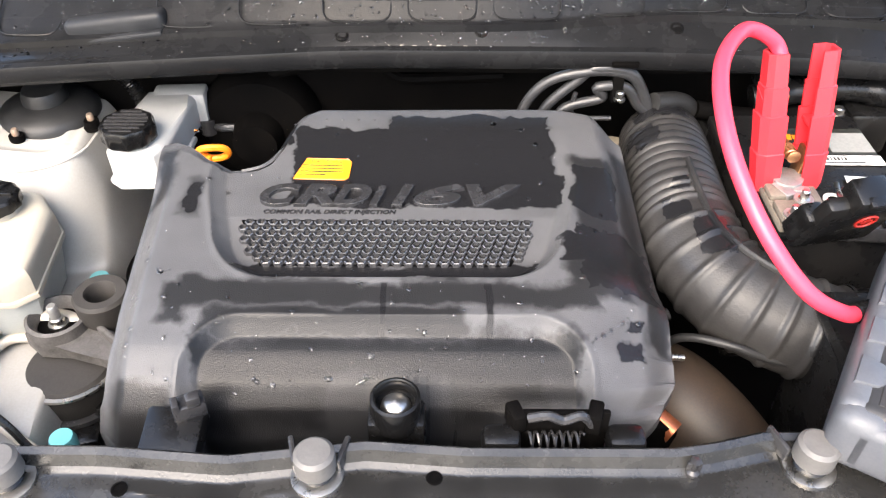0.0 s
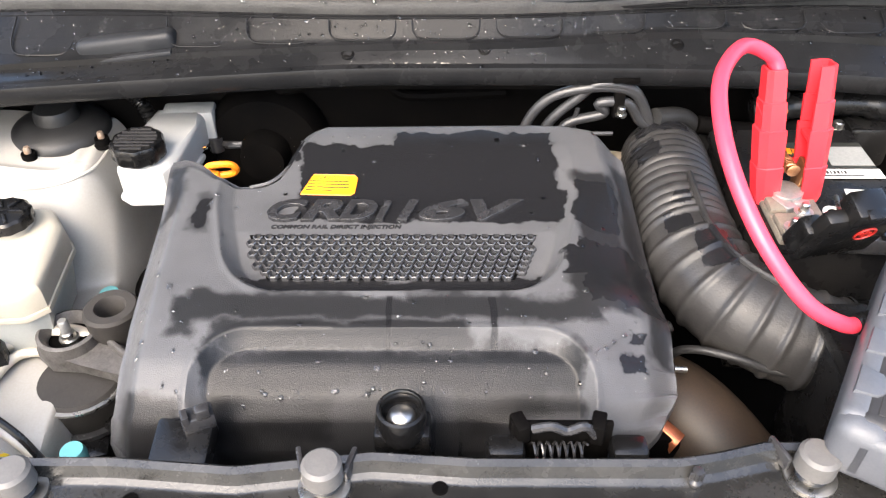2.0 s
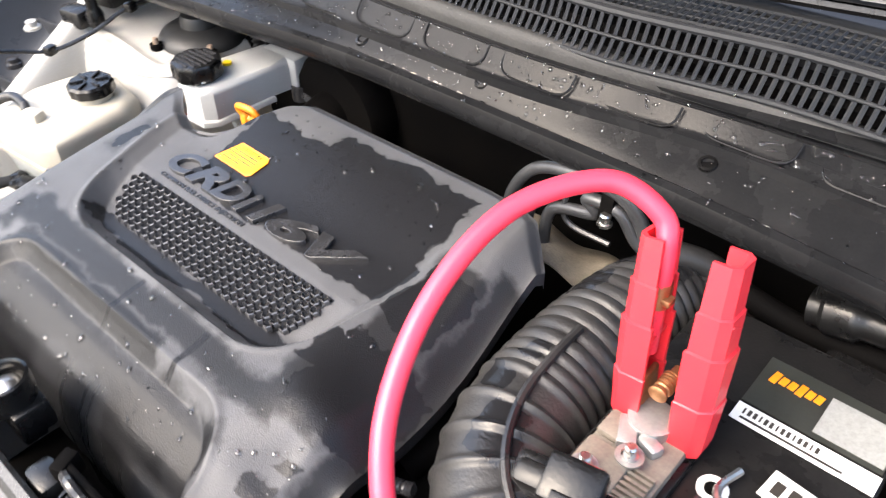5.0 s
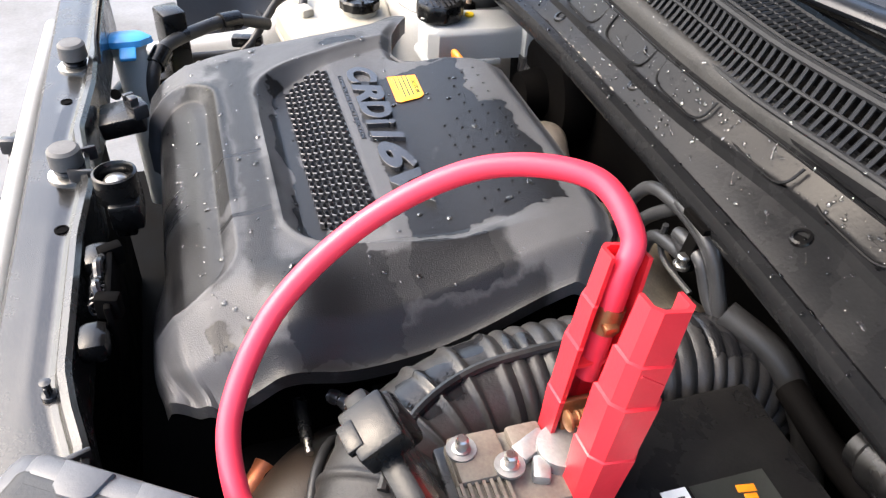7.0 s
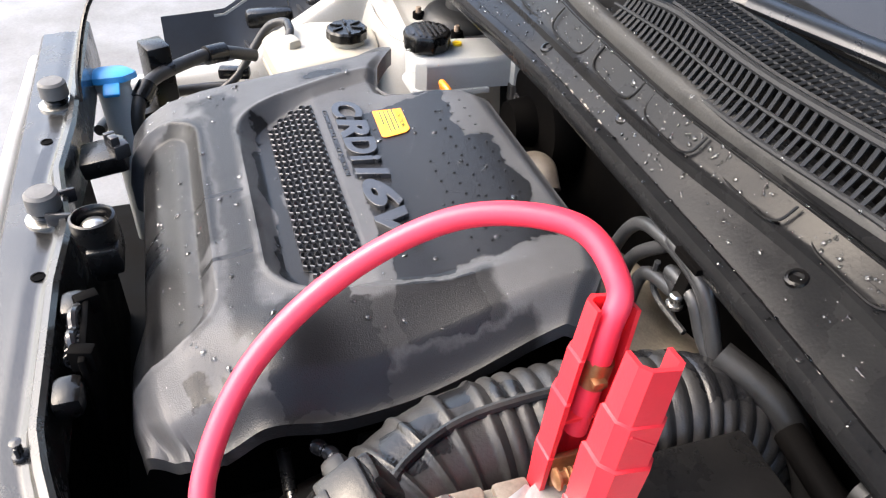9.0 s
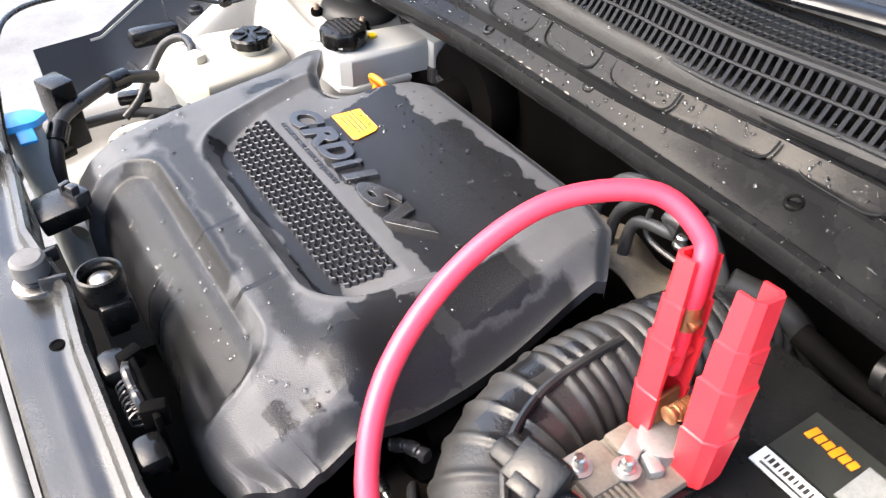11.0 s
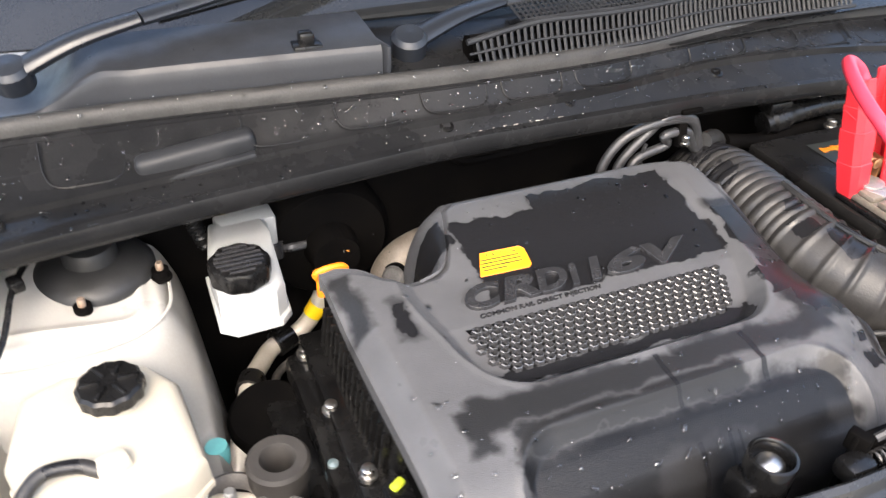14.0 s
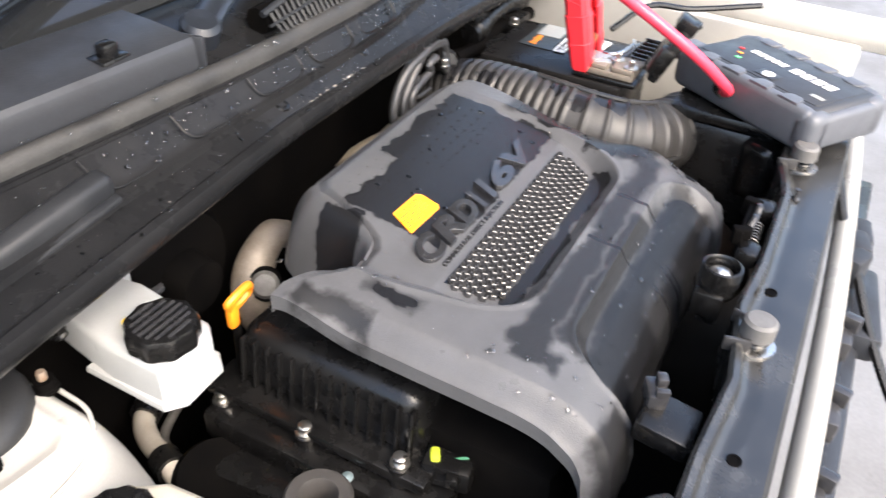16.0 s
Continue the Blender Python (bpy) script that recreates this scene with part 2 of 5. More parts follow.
soak(M_BAR, (0, 0.6, 0.3), [(-0.02, 0.33, 0.06, 0.02), (0.12, 0.34, 0.10, 0.015), (-0.2, 0.33, 0.05, 0.02)], (0.010, 0.010, 0.010), 0.16, 0.008, 0.6)
soak(M_RUBBER, (0.28, 0.70, 0.74), [(0.24, 0.80, 0.012, 0.02), (0.26, 0.70, 0.01, 0.01), (0.28, 0.62, 0.02, 0.02), (0.25, 0.66, 0.012, 0.012), (0.27, 0.86, 0.03, 0.02)], (0.01, 0.01, 0.011), 0.2)


# ---- builders ----
def thing(name, loc, label, category, group="", kind=""):
    e = new(name)
    e.empty_display_size = 0.02
    e.location = loc
    e["base"] = [float(v) for v in loc]
    return tagged(e, label, category, group, kind)


def part(name, bm, material, parent=None, label="", smooth=True, kind=""):
    """One mesh object, given in world places, under a thing or a part."""
    base = Vector(parent["base"]) if parent else Vector((0, 0, 0))
    bmesh.ops.translate(bm, verts=bm.verts, vec=-base)
    bmesh.ops.recalc_face_normals(bm, faces=bm.faces)
    me = bpy.data.meshes.new(name)
    bm.to_mesh(me)
    bm.free()
    if smooth:
        for p in me.polygons:
            p.use_smooth = True
        me.set_sharp_from_angle(angle=radians(38))
    for m in material if isinstance(material, (list, tuple)) else [material]:
        me.materials.append(m)
    ob = new(name, me)
    if parent:
        ob.parent = parent
    ob["base"] = list(base)
    return tagged(ob, label, "", "", kind)


def solo(name, bm, material, label, category, group="", kind="", smooth=True, base=None):
    """A thing that is one mesh: its origin lies at the middle of its foot."""
    if base is None:
        n = len(bm.verts)
        base = (sum(v.co.x for v in bm.verts) / n, sum(v.co.y for v in bm.verts) / n, min(v.co.z for v in bm.verts))
    bmesh.ops.translate(bm, verts=bm.verts, vec=-Vector(base))
    ob = part(name, bm, material, None, label, smooth)
    ob.location = base
    ob["base"] = [float(v) for v in base]
    return tagged(ob, label, category, group, kind)


def merge(*bms):
    out = bmesh.new()
    for b in bms:
        me = bpy.data.meshes.new("tmp")
        b.to_mesh(me)
        b.free()
        out.from_mesh(me)
        bpy.data.meshes.remove(me)
    return out


def box(cx, cy, cz, sx, sy, sz, bevel=0.003, turn=0.0, segs=2, pitch=0.0, roll=0.0, taper=1.0):
    """A rounded box about its middle."""
    bm = bmesh.new()
    bmesh.ops.create_cube(bm, size=1)
    for v in bm.verts:
        k = taper if v.co.z > 0 else 1
        v.co = Vector((v.co.x * sx * k, v.co.y * sy * k, v.co.z * sz))
    if bevel:
        bmesh.ops.bevel(bm, geom=list(bm.edges), offset=min(bevel, 0.45 * min(sx, sy, sz)), segments=segs, profile=0.5, affect="EDGES")
    bmesh.ops.transform(bm, matrix=pose(cx, cy, cz, pitch, roll, turn), verts=bm.verts)
    return bm


def smooth_path(pts, n=8):
    """Catmull-Rom through the points."""
    P = [Vector(p) for p in pts]
    P = [2 * P[0] - P[1]] + P + [2 * P[-1] - P[-2]]
    out = []
    for i in range(1, len(P) - 2):
        a, b, c, d = P[i - 1:i + 3]
        for k in range(n):
            t = k / n
            out.append(0.5 * (2 * b + (c - a) * t + (2 * a - 5 * b + 4 * c - d) * t * t + (3 * b - a - 3 * c + d) * t ** 3))
    out.append(P[-2])
    return out


def tube(pts, r, segs=14, n=8, caps=True, smooth=True, flat=(1.0, 1.0)):
    """A pipe along a path; r is a radius or a function of the share of the way."""
    path = smooth_path(pts, n) if smooth else [Vector(p) for p in pts]
    bm = bmesh.new()
    rings, up = [], None
    total = len(path) - 1
    for i, p in enumerate(path):
        d = (path[min(i + 1, total)] - path[max(i - 1, 0)]).normalized()
        if up is None:
            up = d.orthogonal().normalized() if abs(d.z) > 0.9 else (Vector((0, 0, 1)) - d * d.z).normalized()
        up = (up - d * up.dot(d)).normalized()
        side = d.cross(up)
        rad = r(i / total) if callable(r) else r
        rings.append([bm.verts.new(p + (up * math.cos(a) * flat[0] + side * math.sin(a) * flat[1]) * rad) for a in (2 * math.pi * k / segs for k in range(segs))])
    for a, b in zip(rings, rings[1:]):
        for k in range(segs):
            bm.faces.new((a[k], a[(k + 1) % segs], b[(k + 1) % segs], b[k]))
    if caps:
        bm.faces.new(rings[0][::-1])
        bm.faces.new(rings[-1])
    return bm


def lathe(profile, at, segs=28, axis=None, lobes=0, depth=0.0):
    """A turned body: (radius, height) pairs round an upright axis, or round the way given; lobes give a scalloped rim."""
    bm = bmesh.new()
    rings = []
    for r, h in profile:
        ring = []
        for k in range(segs):
            a = 2 * math.pi * k / segs
            q = r * (1 + (depth * math.cos(lobes * a) if lobes else 0))
            ring.append(bm.verts.new((q * math.cos(a), q * math.sin(a), h)))
        rings.append(ring)
    for a, b in zip(rings, rings[1:]):
        for k in range(segs):
            bm.faces.new((a[k], a[(k + 1) % segs], b[(k + 1) % segs], b[k]))
    bm.faces.new(rings[0][::-1])
    bm.faces.new(rings[-1])
    m = Matrix.Translation(at)
    if axis:
        m = m @ Vector(axis).to_track_quat("Z", "Y").to_matrix().to_4x4()
    bmesh.ops.transform(bm, matrix=m, verts=bm.verts)
    return bm


def prism(poly, z0, z1, bevel=0.0, segs=2):
    """A plate with the plan given, from z0 up to z1."""
    bm = bmesh.new()
    a = [bm.verts.new((x, y, z0)) for x, y in poly]
    b = [bm.verts.new((x, y, z1)) for x, y in poly]
    n = len(poly)
    top = bm.faces.new(b)
    bm.faces.new(a[::-1])
    for i in range(n):
        bm.faces.new((a[i], a[(i + 1) % n], b[(i + 1) % n], b[i]))
    if bevel:
        bmesh.ops.bevel(bm, geom=list(top.edges), offset=bevel, segments=segs, profile=0.5, affect="EDGES")
    return bm


def sheet(nu, nv, at, thick=0.0):
    """A surface at(u, v), u and v from 0 to 1; thick gives it a lower skin."""
    bm = bmesh.new()
    V = [[bm.verts.new(at(i / nu, j / nv)) for j in range(nv + 1)] for i in range(nu + 1)]
    for i in range(nu):
        for j in range(nv):
            bm.faces.new((V[i][j], V[i + 1][j], V[i + 1][j + 1], V[i][j + 1]))
    if thick:
        bmesh.ops.recalc_face_normals(bm, faces=bm.faces)
        bmesh.ops.solidify(bm, geom=list(bm.faces), thickness=thick)
    return bm


def moved(bm, m):
    bmesh.ops.transform(bm, matrix=m, verts=bm.verts)
    return bm


def ease(a, b, x):
    t = min(max((x - a) / (b - a), 0.0), 1.0)
    return t * t * (3 - 2 * t)


def round_box(x, y, cx, cy, hx, hy, r):
    qx, qy = abs(x - cx) - hx + r, abs(y - cy) - hy + r
    return math.hypot(max(qx, 0), max(qy, 0)) + min(max(qx, qy), 0) - r


def along(table, x):
    """Piecewise-linear table lookup."""
    if x <= table[0][0]:
        return table[0][1]
    for (x0, y0), (x1, y1) in zip(table, table[1:]):
        if x <= x1:
            return y0 + (y1 - y0) * (x - x0) / (x1 - x0)
    return table[-1][1]


def lettering(text, size, depth, m, shear=0.0, stretch=1.0, bold=0.0):
    cu = bpy.data.curves.new("lettering", "FONT")
    cu.body, cu.size, cu.extrude, cu.shear, cu.align_x, cu.align_y = text, size, depth, shear, "CENTER", "CENTER"
    cu.resolution_u, cu.offset, cu.bevel_depth = 4, size * bold, size * 0.012
    ob = bpy.data.objects.new("lettering", cu)
    me = bpy.data.meshes.new_from_object(ob)
    bm = bmesh.new()
    bm.from_mesh(me)
    bpy.data.objects.remove(ob)
    bpy.data.meshes.remove(me)
    bmesh.ops.transform(bm, matrix=m @ Matrix.Diagonal((stretch, 1, 1, 1)), verts=bm.verts)
    return bm
# ---- the setting ----
def ground_at(u, v):
    x, y = -40 + 80 * u, -40 + 80 * v
    return x, y, 0.004 * noise.noise((x * 0.7, y * 0.7, 0))


solo("ground", sheet(60, 60, ground_at), M_GROUND, "pale wet concrete yard floor with stains", "ground", kind="structure", base=(0, 0, 0))

# The car: its body round the engine bay.
car = thing("car_body", (0, 0.6, 0.3), "white car with its bonnet open, black engine bay edges", "car")
LIP_Y = [(-0.80, 0.80), (-0.62, 0.835), (-0.45, 0.846), (-0.32, 0.852), (-0.12, 0.862), (0.10, 0.866), (0.28, 0.868), (0.5, 0.86), (0.8, 0.83)]
LIP_Z = [(-0.80, 0.925), (-0.62, 0.942), (-0.32, 0.955), (-0.12, 0.962), (0.28, 0.958), (0.5, 0.953), (0.8, 0.935)]
STEP_Y = [(-0.80, 0.86), (-0.62, 0.888), (-0.46, 0.898), (-0.32, 0.893), (-0.12, 0.887), (0.10, 0.889), (0.28, 0.914), (0.5, 0.915), (0.8, 0.89)]
STEP_Z = [(-0.80, 0.935), (-0.62, 0.948), (-0.46, 0.953), (-0.32, 0.966), (-0.12, 0.979), (0.10, 0.981), (0.28, 0.984), (0.5, 0.976), (0.8, 0.955)]
SEAL_Y = [(-0.80, 0.985), (-0.62, 0.982), (-0.46, 0.962), (-0.32, 0.938), (-0.12, 0.911), (0.10, 0.909), (0.28, 0.936), (0.5, 0.965), (0.8, 0.98)]
SEAL_Z = [(-0.80, 0.98), (-0.62, 0.993), (-0.46, 1.003), (-0.32, 1.010), (-0.12, 1.016), (0.10, 1.018), (0.28, 1.014), (0.5, 1.006), (0.8, 0.99)]


def soft(table, x):
    return sum(along(table, x + d) for d in (-0.05, -0.025, 0, 0.025, 0.05)) / 5


def cowl_rows(x):
    """The cowl's cross-section at x, from the lip back to the weather strip."""
    ly, lz, sy, sz, ey, ez = (soft(t, x) for t in (LIP_Y, LIP_Z, STEP_Y, STEP_Z, SEAL_Y, SEAL_Z))
    pts = [(ly + 0.002, lz - 0.022), (ly - 0.002, lz - 0.016), (ly - 0.004, lz - 0.006), (ly - 0.002, lz - 0.001), (ly + 0.003, lz + 0.0005), (ly + 0.007, lz - 0.002), (ly + 0.009, lz - 0.003)]
    for f in (0.25, 0.5, 0.75, 0.96):
        pts.append((ly + 0.009 + (sy - ly - 0.009) * f, lz - 0.002 + (sz - 0.005 - lz) * f))
    pts += [(sy, sz), (sy + 0.002, sz + 0.0005)]
    for f in (0.15, 0.3, 0.45, 0.6, 0.75, 0.9, 1.0):
        pts.append((sy + 0.002 + (ey - sy - 0.002) * f, sz - 0.002 + (ez - 0.010 - sz) * f))
    for k in range(9):
        a = math.pi * (1.05 - 1.05 * k / 8)
        pts.append((ey + 0.009 + 0.010 * math.cos(a), ez - 0.006 + 0.015 * math.sin(a)))
    return pts


def cowl_strip(i0, i1, n=160, x0=-0.665, x1=0.80, thick=0.003):
    def at(u, v):
        x = x0 + (x1 - x0) * u
        p = cowl_rows(x)
        k = i0 + v * (i1 - i0)
        i = min(int(k), len(p) - 2)
        f = k - i
        return x, p[i][0] * (1 - f) + p[i + 1][0] * f, p[i][1] * (1 - f) + p[i + 1][1] * f
    return sheet(n, (i1 - i0), at, thick)


LAST = len(cowl_rows(0)) - 1
part("cowl_panel", cowl_strip(0, 20), M_COWL, car, "wet black plastic cowl panel with water drops")
part("weather_strip", cowl_strip(20, LAST, thick=0.002), M_SEAL, car, "dusty black rubber weather strip")
for row_, r_ in ((15, 0.0016), (18, 0.0028)):
    part("cowl_ridge", tube([(x, cowl_rows(x)[row_][0], cowl_rows(x)[row_][1] + 0.002) for x in np.linspace(-0.66, 0.79, 40)], r_, 6, 2), M_COWL, car)
# pressed channels of the cowl
for k in range(12):
    x = -0.655 + 0.102 * k + 0.102
    sy, sz, ey, ez = (soft(t, x + 0.04) for t in (STEP_Y, STEP_Z, SEAL_Y, SEAL_Z))
    if -0.47 < x < -0.37:
        continue
    ring = []
    for q in range(15):
        a = math.pi * (1 + q / 14)
        px = x + 0.041 + 0.041 * (math.copysign(abs(math.cos(a)) ** 0.4, math.cos(a)))
        f = 0.85 + 0.72 * (math.copysign(abs(math.sin(a)) ** 0.5, math.sin(a)))
        ring.append((px, sy + (ey - sy) * f, sz - 0.001 + (ez - 0.010 - sz) * f))
    part("channel_edge", tube([(p[0], p[1] - 0.001, p[2] + 0.0028) for p in ring], 0.0012, 6, 2), M_COWL, car)
# recessed handle tray
tray = merge(box(-0.401, 0.913, 0.969, 0.128, 0.026, 0.026, 0.008, -2, 3, roll=-8), box(-0.401, 0.898, 0.958, 0.122, 0.012, 0.008, 0.003, -2, roll=-8))
part("tray", tray, M_VENT, car, "moulded raised pocket on the cowl")
for x, fy in ((-0.122, 0.45), (0.283, 0.55), (-0.60, 0.5), (0.045, 0.6)):
    ly, lz, sy, sz = (soft(t, x) for t in (LIP_Y, LIP_Z, STEP_Y, STEP_Z))
    c = Vector((x, ly + 0.009 + (sy - ly) * fy, lz + (sz - lz) * fy))
    part("push_clip", lathe([(0.0, 0.001), (0.009, 0.0012), (0.008, 0.003), (0.0055, 0.0035), (0.005, 0.0015), (0.0, 0.0015)], c, 16, (0, -0.45, 1)), M_BLACK, car)

# crust of dirt on the lip
crust = []
rnd = random.Random(4)
for k in range(170):
    x = rnd.choice((rnd.uniform(-0.105, 0.06), rnd.uniform(-0.105, 0.0), rnd.uniform(-0.33, -0.27)))
    ly, lz, sy, sz = (soft(t, x) for t in (LIP_Y, LIP_Z, STEP_Y, STEP_Z))
    f = rnd.uniform(0.05, 0.6)
    r = rnd.uniform(0.0012, 0.0055)
    crust.append(lathe([(r, 0), (r * 0.85, 0.0006), (0.0, 0.001)], (x, ly + 0.008 + (sy - ly - 0.008) * f, lz - 0.0015 + (sz - 0.005 - lz) * f + 0.0005), 7, (0, -0.45, 1)))
part("dirt_crust", merge(*crust), M_DIRT, car, "pale dried dirt on the cowl lip", kind="stuff")


# cover behind the strip, on the wiper side: upright face, then a shelf back to the glass
def box_at(u, v):
    x = -0.80 + 0.62 * u
    y0, z0 = soft(SEAL_Y, x) + 0.016, soft(SEAL_Z, x) - 0.004
    y0 = max(y0, 0.930 + 0.09 * ease(-0.3, -0.6, x))
    h = 0.042 * ease(-0.56, -0.47, x)
    prof = [(0.0, -0.01), (0.001, 0.0), (0.004, h * 0.85), (0.008, h), (0.03, h + 0.003), (0.06, h + 0.006), (0.10, h + 0.008)]
    k = v * (len(prof) - 1)
    i = min(int(k), len(prof) - 2)
    f = k - i
    return x, y0 + prof[i][0] * (1 - f) + prof[i + 1][0] * f, z0 + prof[i][1] * (1 - f) + prof[i + 1][1] * f


part("cowl_cover", sheet(70, 18, box_at, 0.003), M_GREYP, car, "grey plastic cover below the windscreen")
part("cowl_end", box(-0.182, 0.975, 1.030, 0.006, 0.085, 0.045, 0.002, 12), M_GREYP, car)


def pan_at(u, v):
    x = -0.19 + 1.0 * u
    return x, 0.925 + 0.16 * v + 0.03 * ease(0.2, 0.6, x), 1.012 + 0.03 * v


part("cowl_pan", sheet(30, 6, pan_at, 0.003), M_COWL, car)

# ventilation grille
VX0, VX1 = -0.075, 0.56


def vent_base(x):
    return 0.918 + 0.028 * ease(0.12, 0.35, x), 1.022, 0.022 + 0.016 * ease(VX0, VX0 + 0.09, x)


rails = []
for f, w in ((0.0, 0.003), (0.5, 0.0018), (1.0, 0.004)):
    rails.append(tube([(x, vent_base(x)[0] + 0.020 * f, vent_base(x)[1] + vent_base(x)[2] * f) for x in np.linspace(VX0, VX1, 14)], w, 8, 2))
vent = part("vent_grille", merge(*rails), M_VENT, car, "grey plastic air intake grille")
n = 70
for k in range(n):
    x = VX0 + 0.012 + (VX1 - VX0 - 0.02) * k / (n - 1)
    y, z, h = vent_base(x)
    part("slat", tube([(x, y, z), (x + 0.001, y + 0.012, z + h * 0.5), (x + 0.001, y + 0.020, z + h)], 0.0023, 5, 2), M_VENT, vent)
# Added black tube stands for the shade in the hollow behind the slats.
part("vent_gap_shade", tube([(VX0 + 0.01, 0.955, 1.03), (0.2, 0.965, 1.03), (VX1, 0.985, 1.03)], 0.016, 8, 4), M_SHADE_BLACK, car)


def top_grid():
    bms = []
    for f in (0.0, 0.25, 0.5, 0.75, 1.0):
        bms.append(tube([(x, vent_base(x)[0] + 0.026 + 0.040 * f, vent_base(x)[1] + vent_base(x)[2] + 0.002 + 0.006 * f) for x in np.linspace(0.0, VX1, 12)], 0.0022 if f in (0.0, 1.0) else 0.0012, 5, 2))
    for k in range(76):
        x = 0.0 + (VX1) * k / 75
        y, z, h = vent_base(x)
        bms.append(tube([(x, y + 0.026, z + h + 0.002), (x + 0.003, y + 0.066, z + h + 0.008)], 0.0018, 4, 1, smooth=False))
    return merge(*bms)


part("top_mesh", top_grid(), M_VENT, vent)


def screen_at(u, v):
    x = -0.85 + 1.70 * u
    bow = 0.10 * (x / 0.8) ** 2
    return x, 1.045 + bow + 0.75 * v, 1.045 - 0.2 * bow + 0.46 * v


part("windscreen", sheet(24, 10, screen_at, 0.004), M_GLASS, car, "dark wet windscreen")

# wiper arms
def wiper(pivot, joint, tip):
    arm = part("wiper_arm", tube([pivot, Vector(pivot).lerp(Vector(joint), 0.5) + Vector((0, 0, 0.006)), joint], lambda t: 0.019 - 0.005 * t, 12, 6, flat=(0.55, 1)), M_WIPER, car, "grey painted wiper arm")
    part("pivot_cap", lathe([(0.021, -0.02), (0.022, 0.002), (0.017, 0.008), (0.0, 0.010)], Vector(pivot) + Vector((0, -0.004, 0.006)), 20, (-0.1, -0.35, 1)), M_WIPER, arm)
    part("blade", tube([joint, Vector(joint).lerp(Vector(tip), 0.5) + Vector((0, 0.004, 0.006)), tip], lambda t: 0.0165 - 0.004 * t, 12, 8, flat=(0.5, 1)), M_WIPER, arm)
    part("rubber", tube([Vector(joint) + Vector((0.02, 0.012, -0.008)), Vector(tip) + Vector((0, 0.008, -0.010))], 0.006, 8, 8), M_BLACK, arm)


wiper((-0.565, 1.026, 1.035), (-0.427, 1.037, 1.078), (0.05, 1.15, 1.12))
wiper((-0.134, 0.977, 1.037), (0.013, 1.026, 1.058), (0.62, 1.09, 1.09))
part("washer_jet", merge(box(-0.259, 0.972, 1.058, 0.018, 0.016, 0.018, 0.004), box(-0.259, 0.972, 1.050, 0.034, 0.026, 0.008, 0.003)), M_BLACK, car)

# Firewall, floor of the bay, sides; the black ones carry the bay's shade in their colour
part("firewall", box(0, 0.985, 0.68, 1.56, 0.02, 0.52, 0.003), M_SHADE_BLACK, car, "black firewall")
part("cowl_underside", box(0.0, 0.93, 0.925, 1.5, 0.09, 0.012, 0.003), M_SHADE_BLACK, car)
part("bay_floor", box(0, 0.62, 0.42, 1.5, 0.74, 0.02, 0.003), M_SHADE_BLACK, car)
part("front_bulkhead", box(0.02, 0.325, 0.62, 0.9, 0.03, 0.44, 0.003), M_SHADE_BLACK, car)
part("right_apron", box(0.70, 0.66, 0.66, 0.03, 0.66, 0.46, 0.006), M_WHITE, car, "white inner wing")
part("right_wing", box(0.745, 0.62, 0.90, 0.07, 0.80, 0.05, 0.02), M_WHITE, car, "white outer wing")


def wing_edge(y):
    return -0.660 - (y - 0.60) * 0.12


def flange_z(y):
    return max(0.755 + 0.53 * (y - 0.606), 0.735)


def wing_at(u, v):
    y = 0.40 + 0.56 * v
    x1 = -0.385
    x0 = wing_edge(y) - 0.02
    x = x0 + (x1 - x0) * u
    base = 0.700 + 0.016 * noise.noise((x * 14, y * 14, 3.0)) - 0.03 * ease(0.62, 0.40, y)
    q = round_box(x, y, -0.575, 0.905, 0.138, 0.128, 0.07)
    tower = 0.832 + 0.012 * ease(-0.5, -0.62, x) + 0.004 * ease(0.80, 0.93, y)
    z = base + (tower - base) * (1 - ease(-0.035, 0.03, q))
    # pressed bead round the tower's top
    z += 0.004 * math.exp(-((q + 0.05) / 0.006) ** 2)
    if x - x0 < 0.08:
        z = max(z, base + (flange_z(y) - base) * ease(0.08, 0.025, x - x0))
    z -= 0.30 * ease(-0.445, -0.39, x)
    return x, y, z


part("inner_wing", sheet(120, 130, wing_at, 0.003), M_WHITE, car, "white painted inner wing with strut tower")
part("seam_bead", tube([(-0.645, 0.800, 0.829), (-0.58, 0.795, 0.829), (-0.50, 0.805, 0.828), (-0.462, 0.84, 0.829), (-0.455, 0.89, 0.829)], 0.0022, 6, 8), M_WHITE, car)


def gutter_at(u, v):
    y = 0.46 + 0.50 * v
    x = wing_edge(y) - 0.018 - 0.13 * u
    return x, y, flange_z(y) - 0.02 - 0.06 * math.sin(math.pi * u) + 0.06 * u


part("wing_gutter", sheet(12, 10, lambda u, v: gutter_at(u, 0.44 * v), 0.003), M_GREYP, car, "grey plastic gutter")
part("wing_flange", sheet(12, 12, lambda u, v: gutter_at(u, 0.445 + 0.555 * v), 0.003), M_GREYP, car, "grey plastic wing gutter")


def fender_at(u, v):
    y = 0.55 + 0.45 * v
    x = wing_edge(y) - 0.14 - 0.16 * u
    return x, y, flange_z(y) + 0.035 - 0.20 * u * u


part("outer_wing", sheet(12, 24, fender_at, 0.004), M_WHITE, car, "white outer wing")
hinge = [(-0.86, 0.83), (-0.835, 0.845), (-0.80, 0.835), (-0.785, 0.855), (-0.745, 0.86), (-0.735, 0.895), (-0.765, 0.915), (-0.80, 0.90), (-0.83, 0.915), (-0.865, 0.89)]
part("hinge_bracket", prism(hinge, 0.880, 0.888, 0.003), M_WHITE, car, "white painted hinge bracket")
